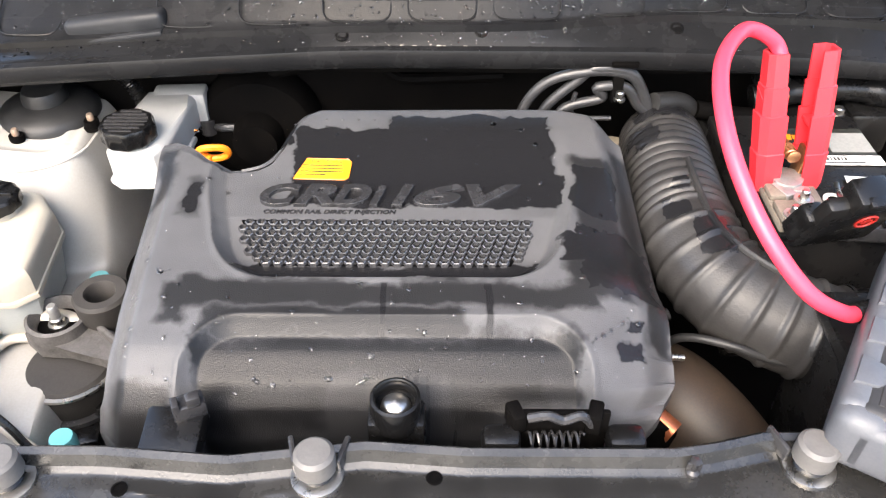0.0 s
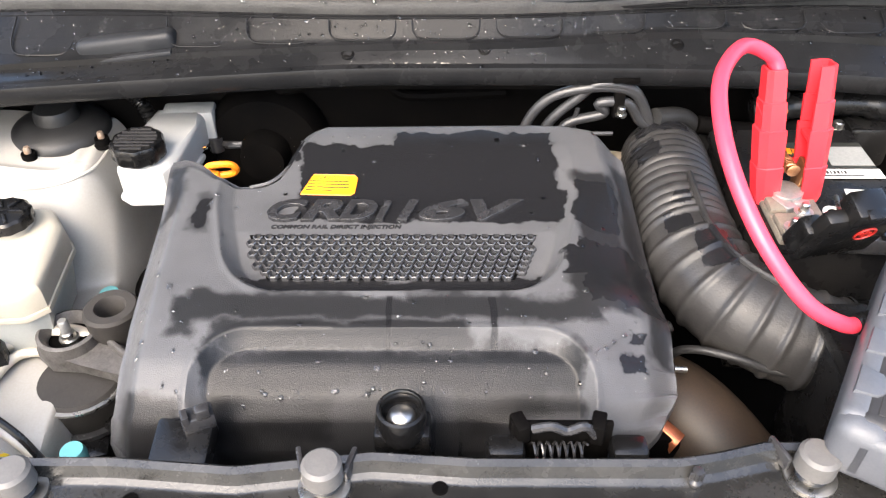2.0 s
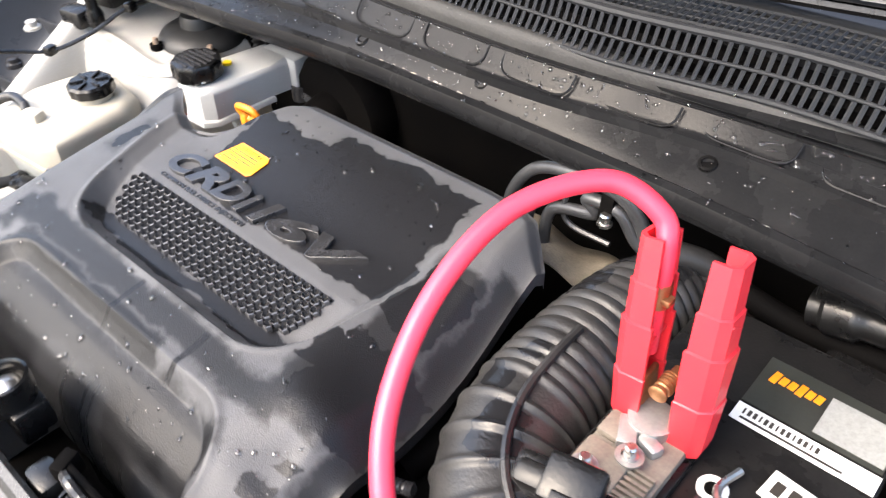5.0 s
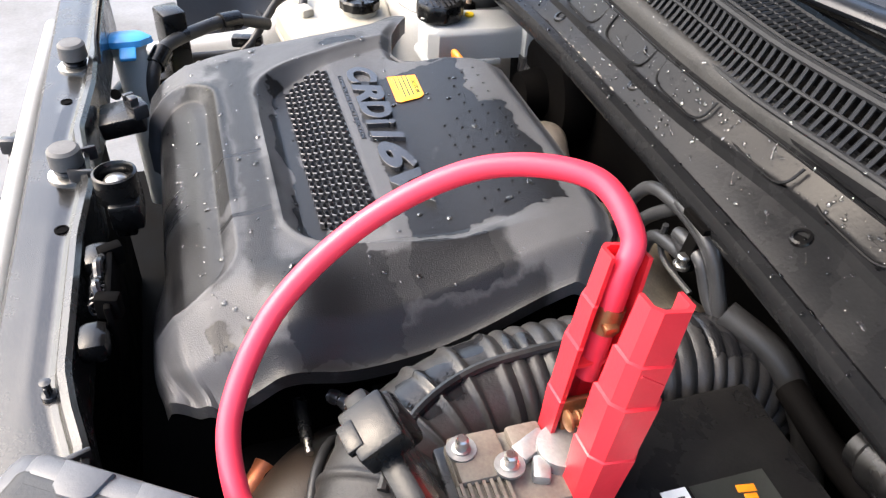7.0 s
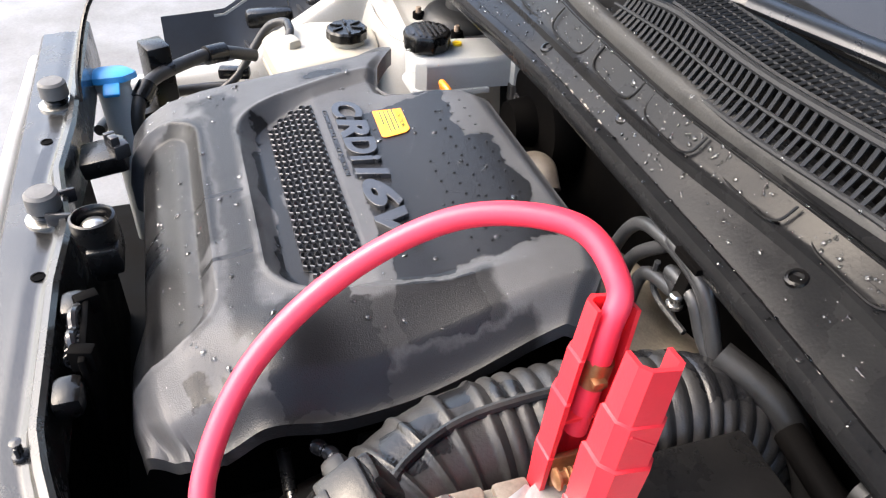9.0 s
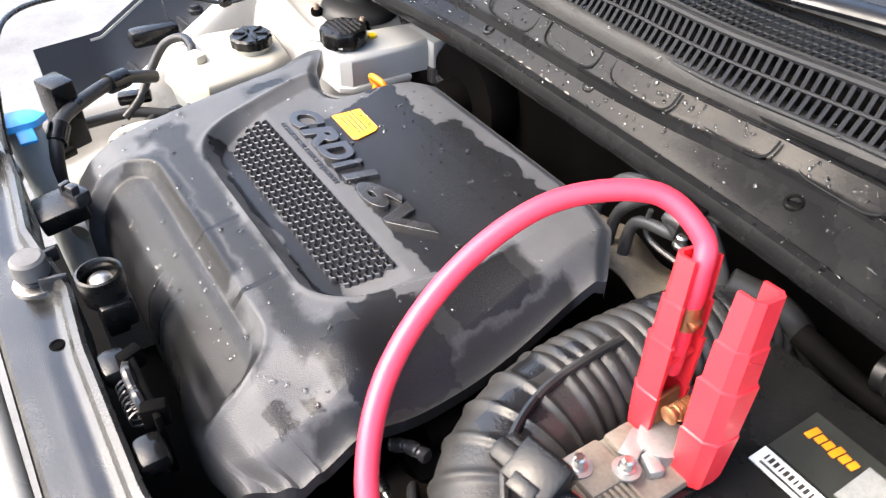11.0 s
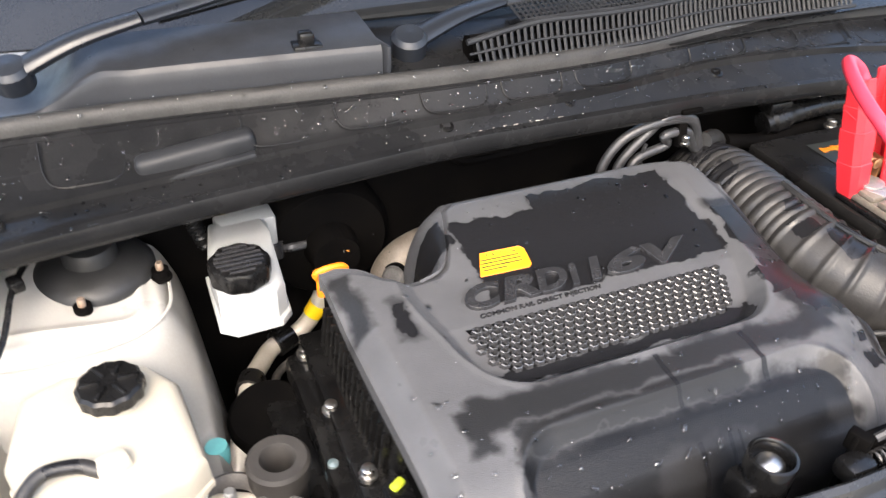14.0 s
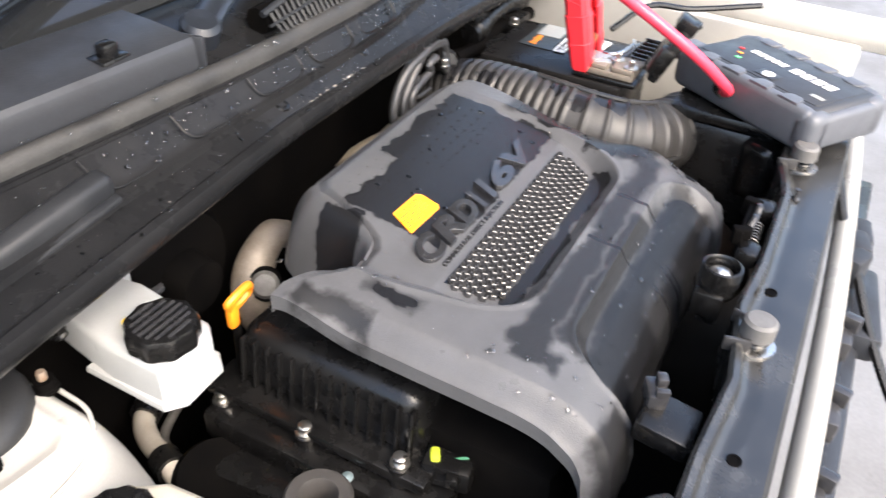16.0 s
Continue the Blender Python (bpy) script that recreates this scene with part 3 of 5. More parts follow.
for x, y, z in ((-0.80, 0.873, 0.888), (-0.752, 0.83, 0.845), (-0.745, 0.72, 0.80)):
    part("gutter_bolt", lathe([(0.013, -0.004), (0.013, 0.003), (0.009, 0.004), (0.009, 0.010), (0.0, 0.011)], (x, y, z), 14), M_CLIP, car)
for k in range(3):
    part("gutter_rib", box(wing_edge(0.60 + 0.1 * k) - 0.085, 0.60 + 0.1 * k, flange_z(0.60 + 0.1 * k) - 0.038, 0.11, 0.006, 0.03, 0.002, 8), M_GREYP, car)
for q in ((-0.672, 0.905, 0.885, 0.04, 0.12, 0.03, 0.006, 12), (-0.684, 0.815, 0.862, 0.045, 0.034, 0.028, 0.006, 10), (-0.725, 0.64, 0.785, 0.03, 0.08, 0.03, 0.008, 0)):
    part("wing_bracket", box(*q), M_BLACK, car, "black plastic bracket along the wing")
for x, y, z in ((-0.69, 0.86, 0.905), (-0.70, 0.75, 0.86)):
    bolt_bm = lathe([(0.012, 0), (0.012, 0.004), (0.008, 0.005), (0.008, 0.012), (0.0, 0.012)], (x, y, z), 12)
    part("wing_bolt", bolt_bm, M_WHITE, car)

# open bonnet overhead: outer skin, and the dark pad under it
def bonnet_at(u, v):
    x = -0.70 + 1.40 * u
    return x * (1 - 0.06 * v), 1.07 - 0.52 * v + 0.03 * (2 * u - 1) ** 2, 1.13 + 0.72 * v + 0.03 * math.sin(math.pi * v)


bonnet = part("bonnet", sheet(16, 16, bonnet_at, 0.012), M_WHITE, car, "white bonnet propped open")
part("bonnet_pad", sheet(16, 16, lambda u, v: (lambda p: (p[0] * 0.9, p[1] - 0.022, p[2] * 0.999))(bonnet_at(u, 0.04 + 0.9 * v)), 0.008), M_SHADE_BLACK, bonnet, "black insulating pad")
for sx in (-1, 1):
    tyre = lathe([(0.20, -0.10), (0.31, -0.105), (0.33, -0.08), (0.335, 0.0), (0.33, 0.08), (0.31, 0.105), (0.20, 0.10)], (sx * 0.80, 0.72, 0.335), 32, (1, 0, 0))
    part("tyre", tyre, M_RUBBER, car)
prop = part("prop_rod", tube([(-0.640, 0.822, 0.868), (-0.640, 0.817, 0.89), (-0.622, 0.807, 1.0), (-0.591, 0.789, 1.2), (-0.54, 0.76, 1.50)], 0.0052, 10, 6), M_BLACK, car, "black bonnet prop rod standing up")
part("rod_grip", lathe([(0.0, 0), (0.012, 0.002), (0.013, 0.02), (0.0085, 0.03), (0.0085, 0.05), (0.0, 0.05)], (-0.643, 0.822, 0.855), 14), M_BLACK, prop)

# Radiator support: a folded steel bar with a raised rear flange
FL_Y = [(-0.62, 0.372), (-0.35, 0.368), (-0.27, 0.368), (-0.17, 0.360), (-0.06, 0.374), (0.02, 0.368), (0.185, 0.368), (0.22, 0.374), (0.26, 0.384), (0.45, 0.386)]
BAR = [(-0.066, -0.06), (-0.064, -0.004), (-0.060, 0.0), (-0.03, 0.002), (-0.016, 0.001), (-0.010, 0.004), (-0.006, 0.014), (0.0, 0.016), (0.004, 0.012), (0.005, -0.05)]


def bar_at(u, v):
    x = -0.56 + 0.98 * u
    k = v * (len(BAR) - 1)
    i = min(int(k), len(BAR) - 2)
    f = k - i
    dy = BAR[i][0] * (1 - f) + BAR[i + 1][0] * f
    dz = BAR[i][1] * (1 - f) + BAR[i + 1][1] * f
    y0 = along(FL_Y, x) if i >= 3 else 0.372
    return x, y0 + dy, 0.855 + dz


part("radiator_support", sheet(110, 36, bar_at), M_BAR, car, "scuffed black steel radiator support with wet sheen")
part("bumper_beam", tube([(-0.6, 0.285, 0.79), (-0.3, 0.278, 0.79), (0, 0.278, 0.79), (0.3, 0.285, 0.79), (0.6, 0.30, 0.79)], 0.014, flat=(1.4, 1)), M_WHITE, car, "cream painted front edge")

# ---- engine cover ----
cover = thing("engine_cover", (-0.05, 0.62, 0.80), "dark grey plastic engine cover, partly wet with dusty dry patches", "engine cover")
PROF = [(0.0, 0.842, 0.908), (0.03, 0.822, 0.912), (0.10, 0.775, 0.912), (0.2, 0.73, 0.908), (0.32, 0.68, 0.902), (0.44, 0.62, 0.896), (0.56, 0.56, 0.890), (0.66, 0.51, 0.884), (0.74, 0.472, 0.874),
        (0.82, 0.444, 0.856), (0.90, 0.426, 0.832), (1.0, 0.418, 0.795)]
BACK = [(-0.33, 0.748), (-0.318, 0.752), (-0.30, 0.750), (-0.28, 0.738), (-0.26, 0.722), (-0.235, 0.714), (-0.205, 0.716), (-0.19, 0.726), (-0.178, 0.748), (-0.166, 0.785), (-0.155, 0.815), (-0.14, 0.827),
        (0.10, 0.831), (0.14, 0.829), (0.17, 0.819), (0.20, 0.790), (0.22, 0.765)]
LEFT = [(0.0, -0.320), (0.5, -0.308), (0.7, -0.302), (0.85, -0.304), (1.0, -0.316)]
RIGHT_S = [k / 40 for k in range(41)]
RIGHT = [(s, 0.203 + 0.013 * ease(0, 0.5, s) - 0.040 * ease(0.80, 1.03, s)) for s in RIGHT_S]
PS = [p[0] for p in PROF]
PY = [p[1] for p in PROF]
PZ = [p[2] for p in PROF]


GRID = np.linspace(0, 1, 1001)
KERNEL = np.array([0.1, 0.2, 0.4, 0.2, 0.1])


def blurred(arr):
    return sum(np.interp(np.clip(GRID + d * 0.012, 0, 1), PS, arr) * w for d, w in zip((-2, -1, 0, 1, 2), KERNEL))


SOFT_Y, SOFT_Z = blurred(PY).tolist(), blurred(PZ).tolist()


def prof(s):
    k = min(max(s, 0.0), 1.0) * 1000
    i = min(int(k), 999)
    f = k - i
    return SOFT_Y[i] * (1 - f) + SOFT_Y[i + 1] * f, SOFT_Z[i] * (1 - f) + SOFT_Z[i + 1] * f


def cover_lift(x, y, s, nz=1.0):
    """Height of the pressed shapes over the plain skin."""
    d = 0.0
    # pan with the lettering; its floor tips down to the front, under the grille
    t = ease(0.57, 0.70, y)
    half_w = 0.172 + 0.024 * t
    q = round_box(x, y, -0.054, 0.76, half_w, 0.214, 0.062)
    deep = 0.009 * (1 - ease(0.68, 0.79, y)) + 0.011 * min(max((0.636 - y) / 0.05, 0.0), 1.0)
    d -= deep * min(max(-q / 0.016, 0.0), 1.0)
    d += 0.0014 * math.exp(-((q - 0.001) / 0.004) ** 2) * (1 - ease(0.66, 0.74, y))
    # front pan that runs down over the roll; sl is the way along the skin
    sl = (s - 0.675) * 0.42
    q3 = round_box(x, -sl, -0.05, -0.20, 0.183, 0.20, 0.05)
    fade = 1 - ease(0.86, 0.96, s) * ease(0.02, 0.10, x)
    d -= 0.012 * fade * min(max(-q3 / 0.014, 0.0), 1.0)
    d += 0.0014 * fade * math.exp(-((q3 - 0.001) / 0.004) ** 2)
    # dome at the front right and sloping right shoulder
    d += 0.013 * math.exp(-(((x - 0.168) / 0.032) ** 2 + ((y - 0.545) / 0.034) ** 2))
    d -= 0.030 * ease(0.12, 0.215, x) * ease(0.80, 0.62, y) * nz
    d -= 0.006 * ease(-0.27, -0.33, x)
    return d


NU, NV = 270, 250


def cover_at(u, v):
    x0 = -0.315 + 0.52 * u
    sb = float(np.interp(-along(BACK, x0), [-p for p in PY], PS))
    s = sb + (1 - sb) * v
    x = along(LEFT, s) * (1 - u) + along(RIGHT, s) * u
    y, z = prof(s)
    y1, z1 = prof(s + 0.01)
    y2, z2 = prof(s - 0.01)
    ty, tz = y1 - y2, z1 - z2
    n = math.hypot(ty, tz) or 1
    ny, nz = tz / n, -ty / n
    if nz < 0:
        ny, nz = -ny, -nz
    d = cover_lift(x, y, s, nz)
    e_l, e_r, e_b = x - along(LEFT, s), along(RIGHT, s) - x, (s - sb) * 0.42
    horn = 1 - 0.75 * ease(0.66, 0.74, y) * ease(-0.24, -0.28, x)
    d -= 0.016 * ease(0.026, 0.0, e_l) * horn + 0.02 * nz * ease(0.035, 0.0, e_r) + 0.010 * ease(0.014, 0.0, e_b) * horn
    rim = ease(0.05, 0.0, e_r)
    drop = rim * (0.016 * math.exp(-((y - 0.520) / 0.035) ** 2))
    return x, y + ny * d, z + nz * d + drop


def cover_bm():
    bm = bmesh.new()
    us = [0.5 - 0.5 * math.cos(math.pi * (0.06 + 0.88 * i / NU)) for i in range(NU + 1)]
    us = [(q - us[0]) / (us[-1] - us[0]) for q in us]
    V = [[bm.verts.new(cover_at(us[i], (j / NV))) for j in range(NV + 1)] for i in range(NU + 1)]
    for i in range(NU):
        for j in range(NV):
            bm.faces.new((V[i][j], V[i + 1][j], V[i + 1][j + 1], V[i][j + 1]))
    # hanging skirt round the rim
    rim = [V[i][0] for i in range(NU + 1)] + [V[NU][j] for j in range(1, NV + 1)] + [V[i][NV] for i in range(NU - 1, -1, -1)] + [V[0][j] for j in range(NV - 1, 0, -1)]
    steps = ((0.0, 0.0), (0.35, 0.25), (0.75, 0.6), (1.0, 1.0))
    loops = [rim]
    for out, down in steps[1:]:
        row = []
        for k, p in enumerate(rim):
            c = p.co
            depth, fx, fy = 0.016, 0.0, 0.0
            if k <= NU:  # rear rim
                depth = 0.022
            elif k <= NU + NV:  # right rim, arched up in the middle
                depth = 0.014
            elif k <= 2 * NU + NV:
                depth = 0.006 + 0.03 * ease(0.17, 0.05, c.x)
            row.append(bm.verts.new((c.x + fx * out, c.y + fy * out, c.z - depth * down)))
        loops.append(row)
    for a_, b_ in zip(loops, loops[1:]):
        for k in range(len(rim)):
            n_ = (k + 1) % len(rim)
            bm.faces.new((a_[k], a_[n_], b_[n_], b_[k]))
    return bm


part("shell", cover_bm(), M_COVER, cover)
# hood that falls away at the notch
HOOD_TOP = [(-0.146, 0.822, 0.902), (-0.160, 0.800, 0.905), (-0.172, 0.765, 0.904), (-0.182, 0.738, 0.901), (-0.198, 0.719, 0.897), (-0.222, 0.7135, 0.893)]
HOOD_LOW = [(-0.168, 0.852, 0.815), (-0.190, 0.838, 0.812), (-0.199, 0.808, 0.80), (-0.199, 0.778, 0.79), (-0.202, 0.752, 0.785), (-0.212, 0.728, 0.79)]
top_way, low_way = smooth_path(HOOD_TOP, 8), smooth_path(HOOD_LOW, 8)


def hood_at(u, v):
    a, b = top_way[round(u * 40)], low_way[round(u * 40)]
    out = v ** 0.75 + 0.10 * math.sin(math.pi * v)
    return a.x + (b.x - a.x) * out, a.y + (b.y - a.y) * out, a.z + (b.z - a.z) * v ** 1.35


part("notch_hood", sheet(40, 20, hood_at, 0.003), M_COVER, cover, "smooth hood dropping away behind the notch")

# ---- on the engine cover ----
def cover_point(x, y, lift=0.0):
    """The cover's top skin over (x, y), its height, with the slope along y."""
    s = float(np.interp(-y, [-p for p in PY], PS))
    u = (x - along(LEFT, s)) / (along(RIGHT, s) - along(LEFT, s))
    x0 = -0.315 + 0.52 * u
    sb = float(np.interp(-along(BACK, x0), [-p for p in PY], PS))
    p = Vector(cover_at(u, (s - sb) / (1 - sb)))
    return p + Vector((0, 0, lift))


def cover_pose(x, y, lift=0.0, turn=0.0):
    a, b = cover_point(x, y - 0.006), cover_point(x, y + 0.006)
    l, r = cover_point(x - 0.01, y), cover_point(x + 0.01, y)
    return Matrix.Translation(cover_point(x, y, lift)) @ pose(0, 0, 0, math.degrees(math.atan2(b.z - a.z, b.y - a.y)), -math.degrees(math.atan2(r.z - l.z, 0.02)), turn)


# lettering, letter by letter
word = [("C", -0.193, -0.150), ("R", -0.156, -0.112), ("D", -0.116, -0.075), ("i", -0.077, -0.060), ("1", -0.054, -0.030), ("6", -0.031, 0.023), ("V", 0.024, 0.083)]
for ch, x0, x1 in word:
    glyph = lettering(ch, 0.041, 0.0030, Matrix.Identity(4), 0.3, 1.0, 0.035)
    lo, hi = min(v.co.x for v in glyph.verts), max(v.co.x for v in glyph.verts)
    fit = Matrix.Diagonal(((x1 - x0) / (hi - lo), 1, 1, 1)) @ Matrix.Translation((-(lo + hi) / 2, 0, 0))
    part("letter", moved(moved(glyph, fit), cover_pose((x0 + x1) / 2, 0.6645, 0.0012)), M_LETTER, cover, "raised glossy letter of the engine name")
part("small_lettering", lettering("COMMON RAIL DIRECT INJECTION", 0.0072, 0.0008, cover_pose(-0.118, 0.6425, 0.0006), 0.2, 1.2, 0.01), M_LETTER, cover)
# warning label
lab_m = cover_pose(-0.128, 0.7075, 0.0006, -2.0)
poly = [(-0.033, -0.0155), (0.022, -0.0155), (0.026, -0.012), (0.027, 0.010), (0.023, 0.0145), (-0.022, 0.0145)]
warn = part("warning_label", moved(prism(poly, 0, 0.0006), lab_m), M_YELLOW, cover, "yellow warning label with small dark print")
part("caution_word", moved(lettering("CAUTION", 0.0075, 0.0002, pose(0.0, 0.0098, 0.0008), 0, 1.0), lab_m), M_INK, warn)
for k in range(4):
    w = (0.044, 0.046, 0.047, 0.030)[k]
    part("print_bar", moved(box(-0.002 - 0.001 * k - (0.047 - w) / 2, 0.0045 - 0.0045 * k, 0.0008, w, 0.0016, 0.0004, 0), lab_m), M_INK, warn)
edge = [(x * 1.0, y) for x, y in poly]
part("label_edge", merge(*[moved(tube([(edge[k][0], edge[k][1], 0.0004), (edge[(k + 1) % 6][0], edge[(k + 1) % 6][1], 0.0004)], 0.0007, 5, 1, smooth=False), lab_m) for k in range(6)]), M_ORANGE, warn)

# grille of pressed cells
cell = bmesh.new()
hexa = lambda r, z: [cell.verts.new((r * 1.25 * math.cos(math.pi / 3 * k), r * math.sin(math.pi / 3 * k), z)) for k in range(6)]
r0, r1, r2, r3 = hexa(0.0050, -0.002), hexa(0.0042, 0.0026), hexa(0.0033, 0.0034), hexa(0.0023, -0.002)
for a, b in ((r0, r1), (r1, r2), (r2, r3)):
    for k in range(6):
        cell.faces.new((a[k], a[(k + 1) % 6], b[(k + 1) % 6], b[k]))
cell_me = bpy.data.meshes.new("cell")
cell.to_mesh(cell_me)
cell.free()
cell_me.materials.append(M_MESH)
# Panel under the cells, coloured near-black as the shade in their holes.
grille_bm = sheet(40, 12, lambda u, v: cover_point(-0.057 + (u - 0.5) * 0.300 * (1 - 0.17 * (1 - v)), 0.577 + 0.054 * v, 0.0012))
grille = part("grille_panel", grille_bm, M_PAN_SHADE, cover, "pressed honeycomb grille, glossy with water")
rows = 8
for j in range(rows):
    y = 0.5805 + 0.0066 * j
    half = 0.146 - 0.50 * max(0.612 - y, 0) - (0.012 if j == 0 else 0)
    m = int(2 * half / 0.0118)
    for k in range(m + 1):
        x = -0.057 - half + 0.0118 * k + (0.0059 if j % 2 else 0)
        if x > -0.057 + half:
            continue
        ob = new("cell", cell_me)
        ob.parent = grille
        ob["base"] = grille["base"]
        ob.matrix_local = Matrix.Translation(-Vector(grille["base"])) @ cover_pose(x, y, 0.002)

# rows of small studs in the wet pan
for j in range(5):
    for k in range(13):
        x, y = -0.135 + 0.0185 * k + 0.006 * j, 0.787 - 0.0155 * j
        if (k < 4 and j > 2) or x > 0.115:
            continue
        part("stud", lathe([(0.0018, 0), (0.0014, 0.0012), (0.0, 0.0016)], cover_point(x, y, -0.0002), 6), M_COVER, cover)

# front edge of the cover: fixing bolt in a rubber cup, latch cut-out
cup = thing("cover_fixing", (-0.038, 0.402, 0.83), "rubber fixing cup with a steel bolt", "fixing")
part("bracket", merge(box(-0.038, 0.406, 0.853, 0.048, 0.03, 0.03, 0.004), box(-0.038, 0.402, 0.835, 0.03, 0.02, 0.02, 0.003)), M_BLACK, cup)
part("cup", lathe([(0.019, -0.012), (0.021, 0.004), (0.0205, 0.018), (0.018, 0.019), (0.0165, 0.017), (0.016, 0.006), (0.0, 0.006)], (-0.038, 0.402, 0.874), 24), M_BLACK, cup)
part("bolt", lathe([(0.013, 0), (0.012, 0.004), (0.009, 0.007), (0.0, 0.009)], (-0.038, 0.402, 0.879), 16), M_STEEL, cup, "shiny bolt head")

left_br = thing("left_bracket", (-0.226, 0.40, 0.83), "black plastic arm with a wet clip", "bracket")
part("arm", merge(box(-0.226, 0.398, 0.842, 0.05, 0.05, 0.022, 0.004, 0, pitch=8)), M_BLACK, left_br)
part("clip", merge(box(-0.214, 0.416, 0.860, 0.028, 0.018, 0.018, 0.003, 25), box(-0.208, 0.414, 0.872, 0.012, 0.010, 0.012, 0.002, 25), box(-0.222, 0.409, 0.868, 0.006, 0.012, 0.014, 0.001, 25)), M_CLIP, left_br, "glossy black clip")

# bonnet latch
latch = thing("bonnet_latch", (0.095, 0.395, 0.80), "black steel bonnet latch with a coil spring", "latch")
part("back_plate", merge(box(0.095, 0.398, 0.845, 0.085, 0.006, 0.07, 0.002), box(0.060, 0.398, 0.872, 0.012, 0.02, 0.02, 0.002, 20), box(0.125, 0.398, 0.872, 0.012, 0.02, 0.022, 0.002, -15)), M_SHADE_BLACK, latch)
part("hook", tube([(0.07, 0.392, 0.878), (0.085, 0.390, 0.884), (0.098, 0.390, 0.878), (0.112, 0.390, 0.884), (0.122, 0.392, 0.870)], 0.004, 8, 5), M_CLIP, latch)
part("spring", tube([(0.070 + 0.0013 * k, 0.386 + 0.007 * math.cos(k * 1.3), 0.858 + 0.007 * math.sin(k * 1.3)) for k in range(36)], 0.0012, 5, 2), M_CLIP, latch, "coil spring")
for x in (0.048, 0.150):
    part("buffer", box(x, 0.385, 0.858, 0.032, 0.024, 0.022, 0.007), M_BLACK, latch)

# stops, pins and holes of the radiator support
for x, y in ((-0.338, 0.345), (-0.098, 0.352), (0.292, 0.362)):
    st = thing("bonnet_stop", (x, y, 0.855), "grey rubber bonnet stop screwed into the support", "rubber stop", "bonnet stops")
    part("base", lathe([(0.021, 0), (0.021, 0.003), (0.016, 0.004), (0.0, 0.004)], (x, y, 0.856), 20), M_STEEL, st)
    part("thread", lathe([(0.0125, 0.0)] + [(0.0125 if k % 2 else 0.0142, 0.0035 * k / 2 + 0.002) for k in range(1, 7)] + [(0.0, 0.014)], (x, y, 0.858), 18), M_BLACK, st)
    part("head", lathe([(0.0135, 0.0), (0.0165, 0.002), (0.016, 0.018), (0.013, 0.021), (0.0, 0.0215)], (x, y, 0.868), 20), M_STOP, st)
for x, y in ((-0.25, 0.339), (-0.006, 0.350)):
    part("hole_rim", lathe([(0.0065, 0), (0.0065, 0.0012), (0.0045, 0.0014), (0.0045, 0.0006), (0.0, 0.0006)], (x, y, 0.8565), 14), M_SHADE_BLACK, car)
pin = thing("push_pin", (0.198, 0.356, 0.857), "small black push pin in the support", "pin")
part("stem", lathe([(0.006, 0), (0.006, 0.003), (0.003, 0.005), (0.003, 0.013), (0.0045, 0.016), (0.0, 0.017)], (0.198, 0.356, 0.857), 10), M_CLIP, pin)
part("wing_tab", box(0.198, 0.356, 0.866, 0.012, 0.003, 0.010, 0.001), M_CLIP, pin)
for x, y, a in ((-0.118, 0.366, 15), (-0.078, 0.366, -15), (0.270, 0.378, 20)):
    part("lug", box(x, y, 0.866, 0.005, 0.026, 0.016, 0.002, a), M_CLIP, car)

# ---- engine and what surrounds it ----
engine = thing("engine_block", (-0.05, 0.62, 0.43), "dark cast engine block below the cover", "engine")
# The block's black includes the shade under the cover.
part("block", box(-0.06, 0.62, 0.60, 0.44, 0.30, 0.34, 0.02), M_SHADE_BLACK, engine)
part("head_casting", merge(box(-0.315, 0.70, 0.700, 0.06, 0.28, 0.04, 0.008), box(-0.345, 0.70, 0.665, 0.06, 0.22, 0.05, 0.012, 6), box(-0.36, 0.60, 0.64, 0.07, 0.10, 0.06, 0.012, -10)), M_BLACK, engine, "grey cast aluminium edge")
valve = part("valve_cover", box(-0.235, 0.715, 0.772, 0.130, 0.235, 0.082, 0.022, 0, 4, taper=0.9), M_BLACK, engine, "black ribbed plastic camshaft cover")
part("flange", box(-0.262, 0.715, 0.733, 0.125, 0.265, 0.014, 0.003), M_BLACK, valve)
for k in range(14):
    y = 0.612 + 0.0155 * k
    part("fin", box(-0.297, y, 0.770, 0.010, 0.004, 0.060, 0.0015, 0, roll=6), M_BLACK, valve)


def bolt(x, y, z, r=0.0075, parent=None):
    hexed = lathe([(r * 1.35, 0), (r * 1.35, 0.003), (r, 0.0035), (r * 0.98, 0.011), (r * 0.7, 0.0125), (0.0, 0.0125)], (x, y, z), 12)
    return part("bolt", hexed, M_STEEL, parent, "bright zinc bolt")


for x, y, z in ((-0.322, 0.829, 0.722), (-0.320, 0.722, 0.732), (-0.313, 0.615, 0.744)):
    part("boss", lathe([(0.012, -0.05), (0.012, 0), (0.0, 0.0)], (x, y, z), 14), M_BLACK, valve)
    bolt(x, y, z, 0.0075, valve)
for x, y, z in ((-0.337, 0.660, 0.70), (-0.335, 0.632, 0.695)):
    part("teal_stud", lathe([(0.009, 0), (0.009, 0.008), (0.006, 0.010), (0.006, 0.022), (0.0, 0.024)], (x, y, z), 12), M_TEALS, engine, "bolt with a teal paint mark")
bolt(-0.345, 0.585, 0.68, 0.012, engine)
part("plug_connector", merge(box(-0.285, 0.575, 0.735, 0.035, 0.05, 0.03, 0.005, 10), box(-0.30, 0.565, 0.742, 0.02, 0.012, 0.012, 0.002, 20)), M_BLACK, engine)
part("yellow_clip", box(-0.292, 0.588, 0.752, 0.016, 0.010, 0.008, 0.003, 30), M_YELGREEN, engine, "yellow-green connector lock")
